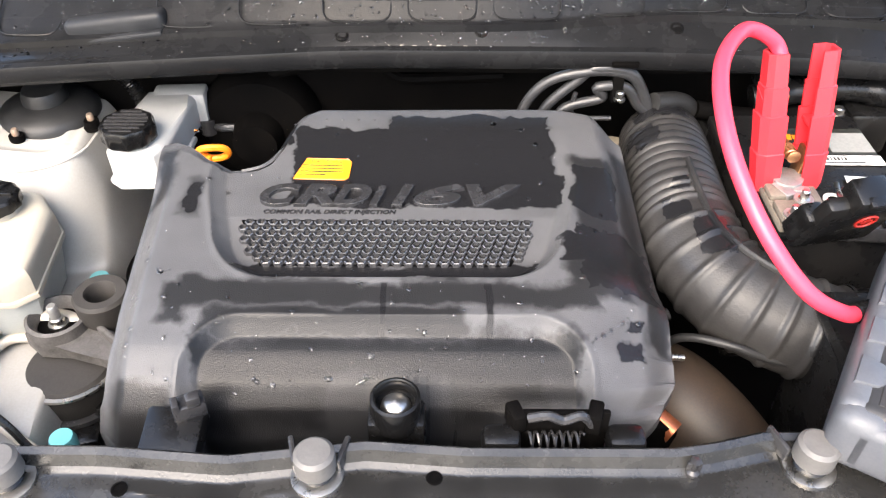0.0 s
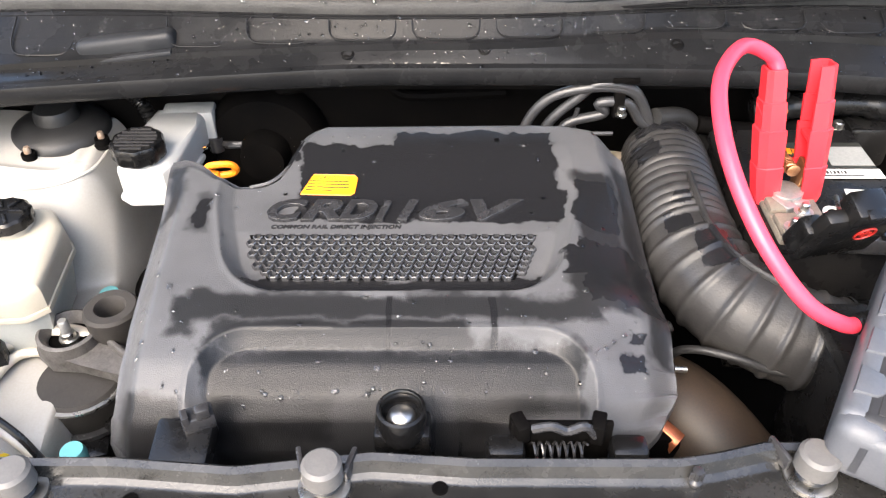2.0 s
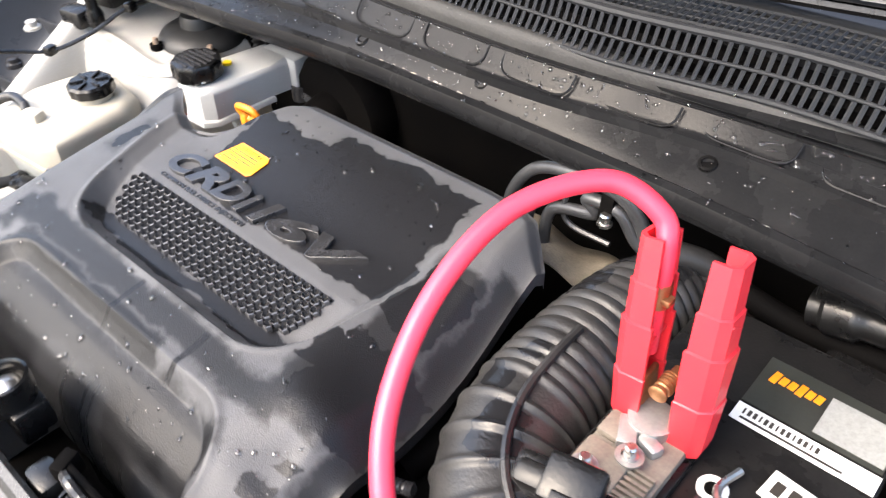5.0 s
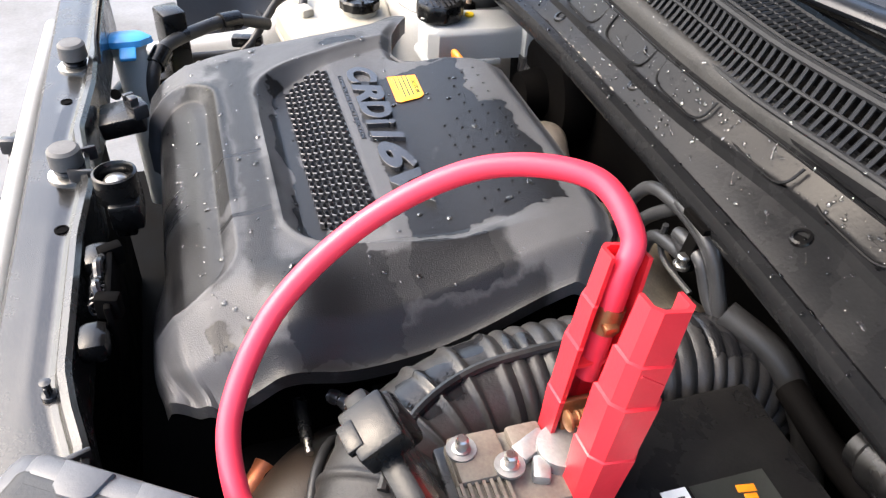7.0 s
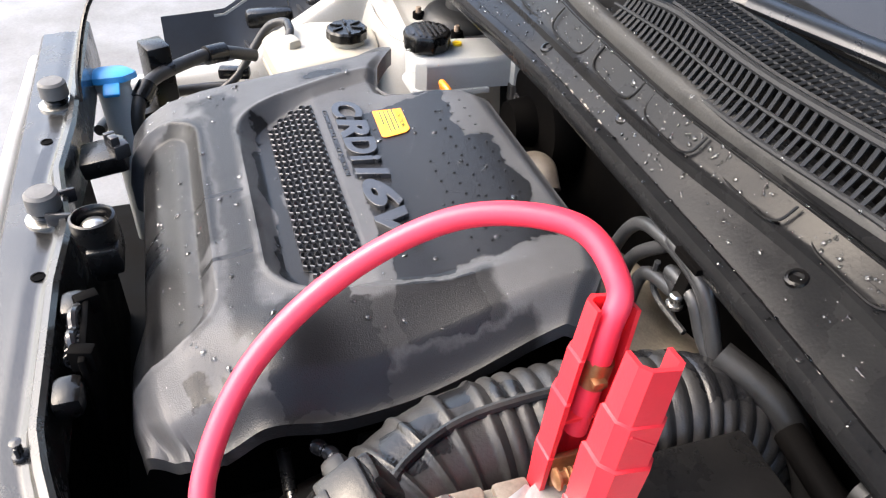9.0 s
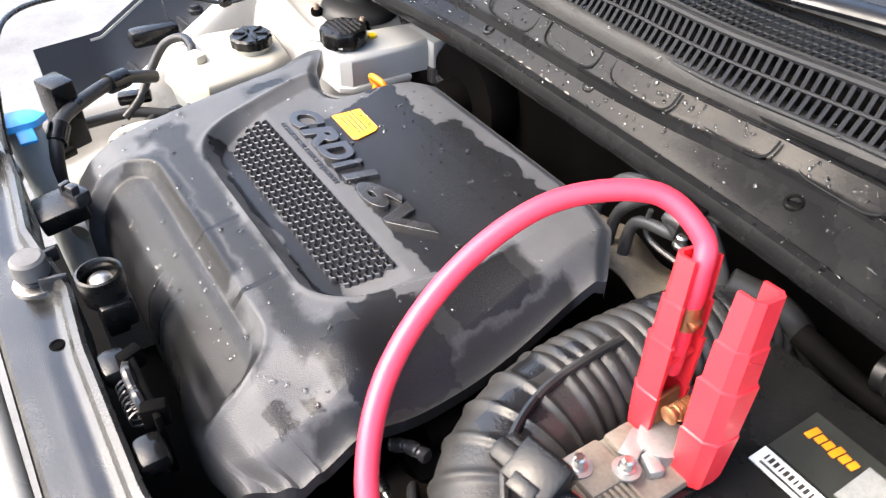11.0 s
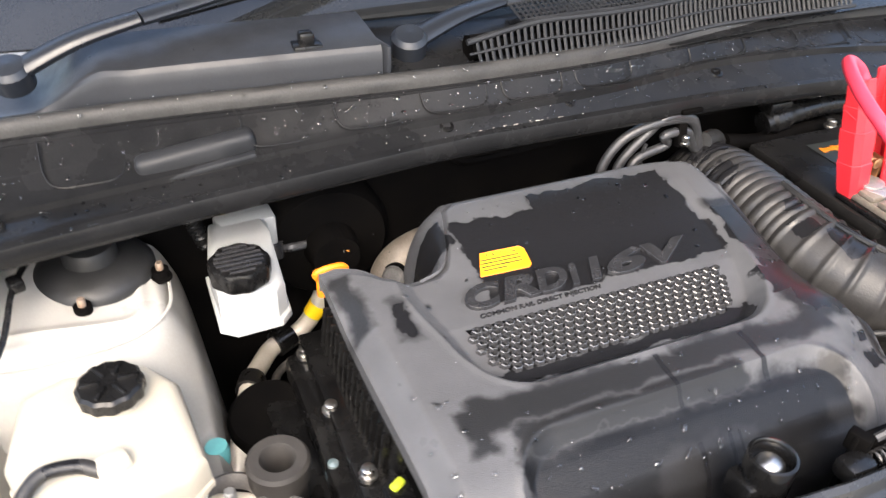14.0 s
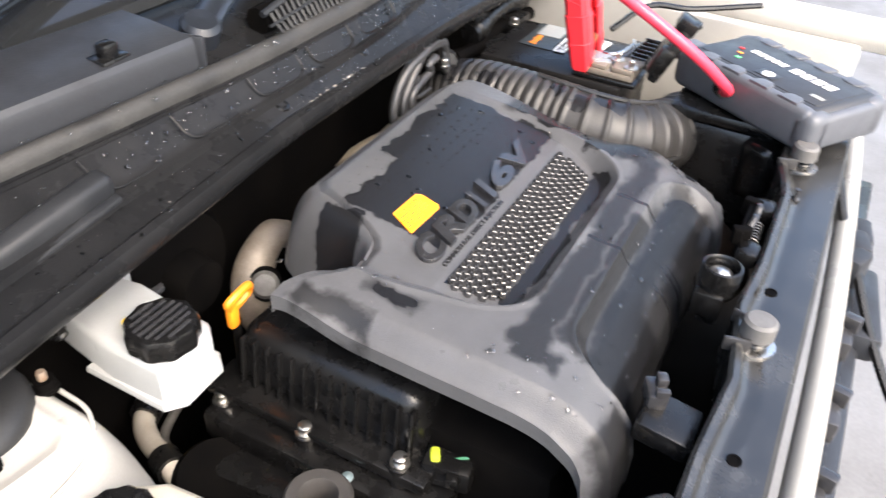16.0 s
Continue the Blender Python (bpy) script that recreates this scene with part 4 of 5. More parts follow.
part("green_wire", tube([(-0.285, 0.57, 0.748), (-0.272, 0.548, 0.752), (-0.262, 0.53, 0.748), (-0.255, 0.51, 0.72)], 0.002, 6, 5), M_GREEN, engine)
# heat shield behind the cover
shield = thing("heat_shield", (-0.09, 0.86, 0.70), "beige pressed heat shield behind the engine cover", "heat shield")
part("shield_plate", sheet(24, 16, lambda u, v: (0.05 + 0.25 * u, 0.836 + 0.10 * v, 0.842 - 0.015 * u - 0.045 * v * v + 0.006 * math.sin(16 * u + 5 * v) - 0.05 * ease(0.85, 1.0, u)), 0.002), M_BEIGE, shield)

turbo = thing("turbo_heat_shield", (-0.15, 0.86, 0.74), "pale tan pressed heat shield over the turbocharger", "heat shield")
part("shell", tube([(-0.196, 0.872, 0.71), (-0.197, 0.882, 0.745), (-0.187, 0.891, 0.772), (-0.165, 0.896, 0.792), (-0.135, 0.898, 0.800), (-0.11, 0.893, 0.785)], lambda t: 0.021 + 0.003 * math.sin(6 * t), 20, 10, flat=(0.6, 1.1)), M_SHIELD, turbo)
part("steel_cap", lathe([(0.016, 0), (0.017, 0.005), (0.013, 0.009), (0.0, 0.010)], (-0.190, 0.870, 0.772), 20, (-0.75, -0.45, 0.5)), M_ALU, turbo, "pale steel disc")
part("ring", lathe([(0.020, -0.004), (0.0215, 0.0), (0.020, 0.004), (0.017, 0.004)], (-0.189, 0.871, 0.771), 20, (-0.75, -0.45, 0.5)), M_SHADE_BLACK, turbo)
# dipstick
dip = thing("dipstick", (-0.289, 0.826, 0.70), "orange looped oil dipstick handle", "dipstick")
part("tube", tube([(-0.289, 0.826, 0.70), (-0.289, 0.826, 0.815)], 0.005, 8, 4), M_SHADE_BLACK, dip)
part("handle", merge(tube([(-0.300, 0.822, 0.838), (-0.303, 0.820, 0.846), (-0.292, 0.818, 0.851), (-0.274, 0.820, 0.850), (-0.268, 0.823, 0.842), (-0.274, 0.825, 0.834), (-0.290, 0.825, 0.831), (-0.300, 0.822, 0.838)], 0.0046, 8, 6), box(-0.296, 0.823, 0.824, 0.013, 0.010, 0.028, 0.004)), M_ORANGE, dip)

# pipes behind the engine
pipes = thing("coolant_pipes", (0.17, 0.88, 0.80), "three grey pipes held by a black bracket", "pipes")
for k, (dx, dz, x0) in enumerate(((0.0, 0.0, 0.098), (0.012, 0.004, 0.125), (0.02, -0.022, 0.148))):
    pts = [(x0, 0.862, 0.83), (x0 + 0.002, 0.872, 0.875), (x0 + 0.03 + dx, 0.872, 0.915 + dz), (0.18 + dx * 0.5, 0.868, 0.932 + dz), (0.225, 0.868, 0.928 + dz * 0.8), (0.245, 0.872, 0.905 + dz), (0.262 + 0.004 * k, 0.878, 0.86), (0.275 + 0.01 * k, 0.89, 0.80)]
    part("pipe", tube(pts, 0.0064, 12, 8), M_PIPE, pipes)
part("bracket", merge(box(0.214, 0.868, 0.92, 0.014, 0.012, 0.055, 0.002, 0, pitch=-10), box(0.218, 0.866, 0.946, 0.032, 0.02, 0.006, 0.001)), M_SHADE_BLACK, pipes)
bolt(0.217, 0.858, 0.898, 0.0055, pipes)
part("brace_wire", tube([(0.165, 0.872, 0.90), (0.162, 0.874, 0.875), (0.175, 0.876, 0.862), (0.215, 0.878, 0.86)], 0.003, 6, 6), M_PIPE, pipes)
# studs on the firewall
for x, z in ((0.02, 0.905), (0.075, 0.905), (0.035, 0.915), (0.10, 0.892), (0.19, 0.884), (0.26, 0.918), (-0.14, 0.918)):
    part("stud", lathe([(0.0045, 0), (0.004, 0.006), (0.0, 0.007)], (x, 0.974, z), 8, (0, -1, 0)), M_PRINT, car)
part("loom", tube([(-0.30, 0.955, 0.86), (-0.20, 0.955, 0.885), (-0.10, 0.958, 0.892), (-0.06, 0.958, 0.872), (0.0, 0.958, 0.872), (0.08, 0.958, 0.876)], 0.007, 8, 8), M_SHADE_BLACK, car)
boost = thing("brake_booster", (-0.25, 0.95, 0.80), "black round brake servo behind the engine", "brake servo")
part("drum", lathe([(0.0, 0.0), (0.03, 0.0), (0.035, 0.03), (0.075, 0.035), (0.085, 0.05), (0.085, 0.075), (0.0, 0.08)], (-0.255, 0.90, 0.80), 28, (0, 1, 0)), M_SHADE_BLACK, boost)
part("valve", merge(tube([(-0.325, 0.955, 0.805), (-0.312, 0.935, 0.808), (-0.285, 0.932, 0.81)], 0.0065, 8, 5), lathe([(0.0, 0), (0.012, 0), (0.012, 0.022), (0.0, 0.022)], (-0.325, 0.937, 0.798), 12)), M_CLIP, boost)
part("nozzle", tube([(-0.305, 0.930, 0.808), (-0.272, 0.928, 0.810)], 0.0042, 8, 3), M_GREYP, boost)

# ---- left side: tanks, caps, mount, pipes ----
strut = thing("suspension_dust_cover", (-0.530, 0.925, 0.835), "black rubber suspension strut cap on the white tower", "dust cover")
part("skirt", lathe([(0.066, 0.0), (0.066, 0.006), (0.060, 0.014), (0.045, 0.022), (0.0, 0.024)], (-0.530, 0.925, 0.834), 36), M_RUBBERB, strut)
part("dome", lathe([(0.030, 0.0), (0.029, 0.014), (0.026, 0.021), (0.0, 0.023)], (-0.530, 0.925, 0.852), 28), M_RUBBERB, strut)
for x, y in ((-0.545, 0.855), (-0.462, 0.892)):
    nut = thing("strut_nut", (x, y, 0.832), "rusty flange nut on a tower stud", "nut", "strut nuts")
    part("nut", lathe([(0.012, 0), (0.012, 0.003), (0.0095, 0.004), (0.0095, 0.013), (0.0, 0.013)], (x, y, 0.832), 12), M_SHADE_BLACK, nut)
    part("stud", lathe([(0.0045, 0.0), (0.0045, 0.008), (0.0035, 0.010), (0.0, 0.010)], (x, y, 0.844), 10), M_RUST, nut)


def screw_cap(x, y, z, r, h, parent, lobes=9):
    cap = part("cap", lathe([(r * 0.9, -0.004), (r, 0), (r, h * 0.75), (r * 0.94, h * 0.95), (r * 0.86, h), (0.0, h)], (x, y, z), 54, None, lobes, 0.035), M_BLACK, parent, "black ribbed screw cap")
    for k in range(7):
        w = math.sqrt(max((r * 0.8) ** 2 - ((k - 3) * r * 0.23) ** 2, 0))
        part("print_bar", box(x, y + (k - 3) * r * 0.23, z + h + 0.0005, 2 * w, r * 0.09, 0.0012, 0), M_CLIP, cap)
    return cap


brake = thing("brake_fluid_tank", (-0.368, 0.86, 0.79), "milky white brake fluid reservoir with a black cap", "fluid tank")
body = merge(prism([(-0.412, 0.806), (-0.398, 0.795), (-0.352, 0.797), (-0.340, 0.810), (-0.335, 0.900), (-0.330, 0.945), (-0.400, 0.945), (-0.413, 0.87)], 0.815, 0.860, 0.010, 3), lathe([(0.022, 0), (0.022, 0.012), (0.0, 0.012)], (-0.385, 0.822, 0.858), 20))
part("tank", body, M_TANKW, brake)
part("lower_lip", prism([(-0.416, 0.803), (-0.399, 0.790), (-0.349, 0.792), (-0.336, 0.807), (-0.331, 0.90), (-0.415, 0.90)], 0.808, 0.816, 0.003), M_TANKW, brake)
part("lower_pot", lathe([(0.018, -0.03), (0.022, -0.01), (0.024, 0.01), (0.0, 0.01)], (-0.372, 0.87, 0.80), 20), M_TANKW, brake)
part("rear_shield", box(-0.356, 0.945, 0.838, 0.07, 0.035, 0.045, 0.005, 4), M_TANKW, brake, "clear white plastic guard")
part("yellow_mark", lathe([(0.0065, 0), (0.0065, 0.003), (0.0, 0.003)], (-0.383, 0.866, 0.861), 12), M_YELLOW, brake)
screw_cap(-0.384, 0.822, 0.866, 0.0325, 0.021, brake, 9)

exp = thing("expansion_tank", (-0.545, 0.69, 0.70), "cream plastic coolant expansion tank with a black cap", "fluid tank")
upper = [(-0.628, 0.692), (-0.616, 0.772), (-0.575, 0.792), (-0.495, 0.782), (-0.468, 0.745), (-0.458, 0.640), (-0.478, 0.622), (-0.585, 0.612), (-0.606, 0.628)]
part("upper_shell", prism(upper, 0.775, 0.815, 0.016, 4), M_TANK, exp)
part("seam", prism([(-0.545 + (x + 0.545) * 1.03, 0.69 + (y - 0.69) * 1.03) for x, y in upper], 0.769, 0.776, 0.002), M_TANK, exp)
low = [(-0.545 + (x + 0.545) * 0.97, 0.69 + (y - 0.69) * 0.97) for x, y in upper]
shell = prism(low, 0.705, 0.770)
for v in shell.verts:
    if v.co.z < 0.72:
        v.co.x, v.co.y = -0.545 + (v.co.x + 0.545) * 0.86, 0.70 + (v.co.y - 0.70) * 0.86
part("lower_shell", shell, M_TANKG, exp, "paler lower half with coolant inside")
part("neck", lathe([(0.026, 0), (0.026, 0.014), (0.0, 0.014)], (-0.529, 0.737, 0.812), 24), M_TANK, exp)
cap2 = part("cap", lathe([(0.027, 0), (0.031, 0.002), (0.031, 0.014), (0.028, 0.017), (0.0, 0.017)], (-0.529, 0.737, 0.822), 48, None, 12, 0.03), M_BLACK, exp, "black coolant cap")
for k in range(6):
    a = math.pi / 3 * k
    part("rib", box(-0.529 + 0.017 * math.cos(a), 0.737 + 0.017 * math.sin(a), 0.840, 0.018, 0.004, 0.004, 0.001, math.degrees(a)), M_BLACK, cap2)
part("overflow_hose", tube([(-0.545, 0.648, 0.818), (-0.565, 0.655, 0.826), (-0.595, 0.652, 0.828), (-0.614, 0.628, 0.815), (-0.615, 0.60, 0.78), (-0.60, 0.57, 0.745), (-0.59, 0.54, 0.725)], 0.0068, 12, 8), M_RUBBER, exp, "black rubber overflow hose")
part("port", box(-0.536, 0.652, 0.818, 0.030, 0.022, 0.020, 0.006, 20), M_TANK, exp)

mount = thing("engine_mount", (-0.43, 0.61, 0.60), "cast engine mount with a black rubber body", "engine mount")
part("rubber_body", lathe([(0.050, -0.075), (0.054, -0.05), (0.050, -0.04), (0.053, -0.034), (0.053, -0.004), (0.046, 0.004), (0.030, 0.007), (0.0, 0.008)], (-0.432, 0.602, 0.694), 36), M_RUBBERG, mount, "grey-black rubber body")
part("chrome_ring", lathe([(0.0545, -0.002), (0.0555, 0.0), (0.0545, 0.002), (0.05, 0.002)], (-0.432, 0.602, 0.692), 36), M_STEEL, mount)
part("lower_ring", lathe([(0.055, -0.004), (0.060, -0.003), (0.060, 0.003), (0.055, 0.004)], (-0.432, 0.602, 0.654), 36), M_CLIP, mount)
arm_outline = [(-0.482, 0.622), (-0.484, 0.645), (-0.473, 0.664), (-0.452, 0.673), (-0.425, 0.668), (-0.410, 0.652), (-0.385, 0.628), (-0.355, 0.607), (-0.330, 0.585), (-0.345, 0.566), (-0.385, 0.590), (-0.425, 0.602), (-0.460, 0.604)]
part("bracket", merge(prism(arm_outline, 0.706, 0.728, 0.006, 3), lathe([(0.036, 0.0), (0.035, 0.018), (0.031, 0.020), (0.026, 0.014), (0.024, 0.002)], (-0.445, 0.636, 0.724), 28), box(-0.366, 0.602, 0.732, 0.075, 0.007, 0.016, 0.003, -39)), M_ALUD, mount, "dusty cast arm with a raised ring")
# Black disc paints the shade inside the raised ring.
part("recess", lathe([(0.025, 0.0), (0.018, 0.001), (0.0, 0.001)], (-0.445, 0.636, 0.7285), 24), M_SHADE_BLACK, mount)
part("bushing", lathe([(0.026, -0.05), (0.027, -0.01), (0.031, 0.0), (0.032, 0.024), (0.029, 0.028), (0.0185, 0.028), (0.0165, 0.025), (0.0155, -0.03), (0.0, -0.03)], (-0.394, 0.652, 0.737), 32), M_RUBBERG, mount, "grey rubber bushing")
bolt(-0.445, 0.634, 0.7295, 0.0085, mount)
part("stud", lathe([(0.006, 0), (0.006, 0.018), (0.0045, 0.020), (0.0, 0.020)], (-0.445, 0.634, 0.740), 12), M_LEAD, mount)
part("foot", merge(prism([(-0.525, 0.575), (-0.520, 0.603), (-0.470, 0.622), (-0.455, 0.590), (-0.475, 0.572)], 0.644, 0.654, 0.003), box(-0.495, 0.612, 0.664, 0.062, 0.007, 0.026, 0.002, 22), box(-0.499, 0.574, 0.660, 0.055, 0.006, 0.018, 0.002, -4)), M_BLACK, mount)
bolt(-0.508, 0.590, 0.654, 0.008, mount)
part("front_leg", merge(box(-0.405, 0.54, 0.60, 0.03, 0.03, 0.10, 0.006, 15), box(-0.375, 0.535, 0.60, 0.012, 0.04, 0.12, 0.004, 30)), M_BLACK, mount)

ac = thing("aircon_pipes", (-0.48, 0.60, 0.66), "silver air-conditioning pipes with a yellow band", "pipes")
main = [(-0.415, 0.640, 0.715), (-0.45, 0.648, 0.722), (-0.50, 0.650, 0.722), (-0.530, 0.628, 0.722), (-0.545, 0.585, 0.720), (-0.560, 0.545, 0.716), (-0.553, 0.515, 0.712), (-0.50, 0.495, 0.708), (-0.44, 0.455, 0.70), (-0.39, 0.415, 0.69)]
part("main_pipe", tube(main, 0.0125, 14, 8), M_LINE, ac)
part("thin_pipe", tube([(-0.41, 0.628, 0.712), (-0.46, 0.628, 0.712), (-0.505, 0.625, 0.712), (-0.522, 0.59, 0.71), (-0.525, 0.55, 0.705), (-0.49, 0.525, 0.70), (-0.42, 0.48, 0.695), (-0.37, 0.44, 0.685)], 0.006, 10, 8), M_LINE, ac)
part("yellow_band", tube([(-0.470, 0.4772, 0.7050), (-0.450, 0.4630, 0.7025)], 0.0134, 14, 3, smooth=False), M_YELLOW, ac, "yellow tape band")
part("clamp", merge(box(-0.535, 0.610, 0.722, 0.045, 0.03, 0.034, 0.008, 25), box(-0.558, 0.612, 0.728, 0.02, 0.02, 0.02, 0.004, 10)), M_BLACK, ac, "black pipe clamp")
for k, (p, q) in enumerate((((-0.445, 0.748, 0.672), 0.026), ((-0.404, 0.500, 0.672), 0.026))):
    port = part("service_port", lathe([(0.010, -0.05), (0.010, 0.0), (0.0135, 0.001), (0.0145, q * 0.7), (0.012, q), (0.0, q + 0.001)], p, 18), M_TEAL, ac, "pale teal service port cap")
part("rear_line", tube([(-0.445, 0.700, 0.60), (-0.428, 0.745, 0.640), (-0.408, 0.800, 0.664), (-0.388, 0.851, 0.672), (-0.365, 0.905, 0.652), (-0.340, 0.940, 0.645), (-0.300, 0.954, 0.650), (-0.275, 0.955, 0.68), (-0.255, 0.950, 0.73), (-0.22, 0.945, 0.77)], 0.0125, 12, 8), M_LINE, ac)
part("rear_sleeve", tube([(-0.392, 0.842, 0.672), (-0.382, 0.866, 0.668)], 0.017, 14, 3), M_BLACK, ac)
part("rear_sleeve", tube([(-0.338, 0.942, 0.645), (-0.312, 0.952, 0.648)], 0.018, 14, 3), M_BLACK, ac)
part("yellow_sleeve", tube([(-0.2800, 0.9552, 0.673), (-0.2700, 0.9545, 0.690)], 0.0136, 12, 3, smooth=False), M_YELLOW, ac)
part("side_line", tube([(-0.40, 0.76, 0.60), (-0.375, 0.82, 0.63), (-0.355, 0.88, 0.63), (-0.335, 0.92, 0.62), (-0.29, 0.935, 0.63), (-0.255, 0.93, 0.68)], 0.006, 10, 8), M_ALUD, ac)
lower = thing("turbo_hose", (-0.37, 0.80, 0.55), "black hose end with a pale steel band", "hose")
part("hose", lathe([(0.050, -0.08), (0.050, 0.06), (0.044, 0.068), (0.0, 0.068)], (-0.372, 0.80, 0.62), 28, (-0.1, -0.2, 1)), M_SHADE_BLACK, lower)
part("band", lathe([(0.051, -0.012), (0.0525, -0.01), (0.0525, 0.01), (0.051, 0.012)], (-0.372, 0.80, 0.63), 28, (-0.1, -0.2, 1)), M_ALU, lower)

# wires on the white wing
loom = thing("wiring_loom", (-0.58, 0.55, 0.70), "black taped wiring loom clipped to the wing", "cable")
part("main_loom", tube([(-0.56, 0.655, 0.72), (-0.575, 0.60, 0.722), (-0.595, 0.555, 0.728), (-0.60, 0.50, 0.728), (-0.58, 0.44, 0.735), (-0.54, 0.39, 0.74), (-0.46, 0.365, 0.75)], 0.0085, 10, 8), M_RUBBERB, loom)
part("branch", tube([(-0.58, 0.585, 0.722), (-0.57, 0.56, 0.716), (-0.578, 0.53, 0.714)], 0.007, 10, 6), M_RUBBERB, loom)
part("plug", box(-0.61, 0.565, 0.745, 0.02, 0.05, 0.018, 0.004, -15), M_BLACK, loom)
hose2 = thing("vacuum_hose", (-0.50, 0.47, 0.75), "black rubber hose with a ribbed coupling", "hose")
part("hose", tube([(-0.60, 0.60, 0.775), (-0.57, 0.545, 0.80), (-0.53, 0.49, 0.805), (-0.485, 0.445, 0.805), (-0.445, 0.425, 0.79), (-0.43, 0.415, 0.74), (-0.43, 0.41, 0.68)], 0.010, 12, 8), M_RUBBER, hose2)
for p, q in (((-0.575, 0.553, 0.798), (-0.555, 0.525, 0.803)), ((-0.475, 0.440, 0.803), (-0.45, 0.427, 0.793))):
    part("coupling", tube([p, q], 0.0145, 12, 3), M_BLACK, hose2)
release = thing("bonnet_cable", (-0.62, 0.70, 0.85), "thin black cable strung along the wing", "cable")
part("cable", tube([(-0.33, 0.372, 0.862), (-0.35, 0.378, 0.90), (-0.42, 0.40, 0.95), (-0.50, 0.44, 0.955), (-0.60, 0.53, 0.92), (-0.665, 0.64, 0.875), (-0.66, 0.70, 0.855), (-0.64, 0.745, 0.846), (-0.615, 0.80, 0.862), (-0.60, 0.855, 0.885), (-0.575, 0.905, 0.89), (-0.53, 0.95, 0.875)], 0.0032, 8, 8), M_BLACK, release)
for p in ((-0.642, 0.742, 0.847), (-0.598, 0.858, 0.886)):
    part("clip", box(*p, 0.014, 0.018, 0.014, 0.003, 20), M_BLACK, release)
conv = thing("ribbed_conduit", (-0.45, 0.945, 0.85), "black ribbed conduit behind the tower", "cable")
part("conduit", tube([(-0.56, 0.965, 0.885), (-0.50, 0.962, 0.888), (-0.45, 0.955, 0.885), (-0.42, 0.945, 0.87), (-0.405, 0.94, 0.83)], lambda t: 0.009 + 0.0016 * math.sin(t * 160), 12, 24), M_BLACK, conv)

# washer filler with a blue cap
wash = thing("washer_filler", (-0.43, 0.40, 0.62), "milky washer filler neck with a blue cap", "washer filler")
part("neck", tube([(-0.40, 0.41, 0.60), (-0.43, 0.405, 0.70), (-0.460, 0.398, 0.79), (-0.470, 0.395, 0.816)], lambda t: 0.026 + 0.004 * ease(0.85, 1, t), 18, 8, flat=(1, 0.8)), M_TANKG, wash)
capb = part("cap", lathe([(0.028, 0), (0.034, 0.002), (0.033, 0.010), (0.024, 0.016), (0.0, 0.017)], (-0.473, 0.394, 0.817), 24, (-0.25, 0, 1), 6, 0.05), M_BLUE, wash, "blue washer cap")
part("tab", box(-0.438, 0.397, 0.824, 0.04, 0.022, 0.006, 0.003, 0, roll=10), M_BLUE, capb)
head = thing("headlamp_bracket", (-0.50, 0.40, 0.72), "black plastic headlamp bracket", "bracket")
part("upright", box(-0.535, 0.455, 0.79, 0.045, 0.035, 0.10, 0.004, 20), M_BLACK, head)
part("foot", box(-0.520, 0.42, 0.745, 0.06, 0.05, 0.012, 0.003, 20), M_BLACK, head)

# ---- right side: hoses, battery, clamps, booster ----
hose = thing("air_intake_hose", (0.28, 0.70, 0.74), "black corrugated rubber air intake hose, dusty and wet", "hose")
HP = [(0.300, 0.915, 0.70), (0.296, 0.912, 0.76), (0.288, 0.885, 0.812), (0.278, 0.835, 0.836), (0.272, 0.77, 0.842), (0.270, 0.70, 0.840), (0.276, 0.645, 0.834), (0.300, 0.600, 0.824), (0.345, 0.570, 0.812), (0.40, 0.552, 0.802), (0.46, 0.545, 0.795)]


def hose_r(t):
    if t < 0.52:
        wave = 0.004 * abs(math.sin(t * math.pi * 50)) ** 0.7 - 0.002
    else:
        wave = 0.003 * max(0, math.sin((t - 0.52) * 2 * math.pi * 22)) ** 3
    return 0.0525 + wave - 0.004 * ease(0.85, 1.0, t)


part("bellows", tube(HP, hose_r, 44, 36), M_RUBBER, hose)
P = smooth_path(HP, 30)
for f in (0.90, 0.94):
    k = int(f * (len(P) - 1))
    part("ring_rib", tube([P[k - 1], P[k], P[k + 1]], 0.0562, 40, 1, caps=False, smooth=False), M_RUBBER, hose)
part("seam_rib", tube([P[k] + Vector((0.004, 0, 0.0545)) for k in range(int(0.45 * len(P)), int(0.8 * len(P)), 6)], 0.004, 8, 2), M_RUBBER, hose)
part("hose_clip", merge(box(0.418, 0.500, 0.832, 0.02, 0.012, 0.012, 0.002, 30), box(0.410, 0.508, 0.822, 0.012, 0.03, 0.01, 0.002, 30)), M_STEEL, hose, "steel hose clip")
part("vent_tube", tube([(0.235, 0.565, 0.74), (0.238, 0.56, 0.785), (0.255, 0.548, 0.805), (0.29, 0.532, 0.81), (0.34, 0.52, 0.80), (0.41, 0.51, 0.81), (0.46, 0.49, 0.80)], 0.0045, 10, 8), M_RUBBERB, hose)

duct = thing("intercooler_duct", (0.28, 0.52, 0.60), "dusty grey-brown rubber intercooler duct", "hose")
part("duct", tube([(0.20, 0.62, 0.64), (0.215, 0.585, 0.69), (0.245, 0.545, 0.715), (0.285, 0.500, 0.70), (0.325, 0.455, 0.66), (0.35, 0.42, 0.60)], lambda t: 0.052 + 0.004 * math.sin(3 * t), 32, 10), M_DUCT, duct)
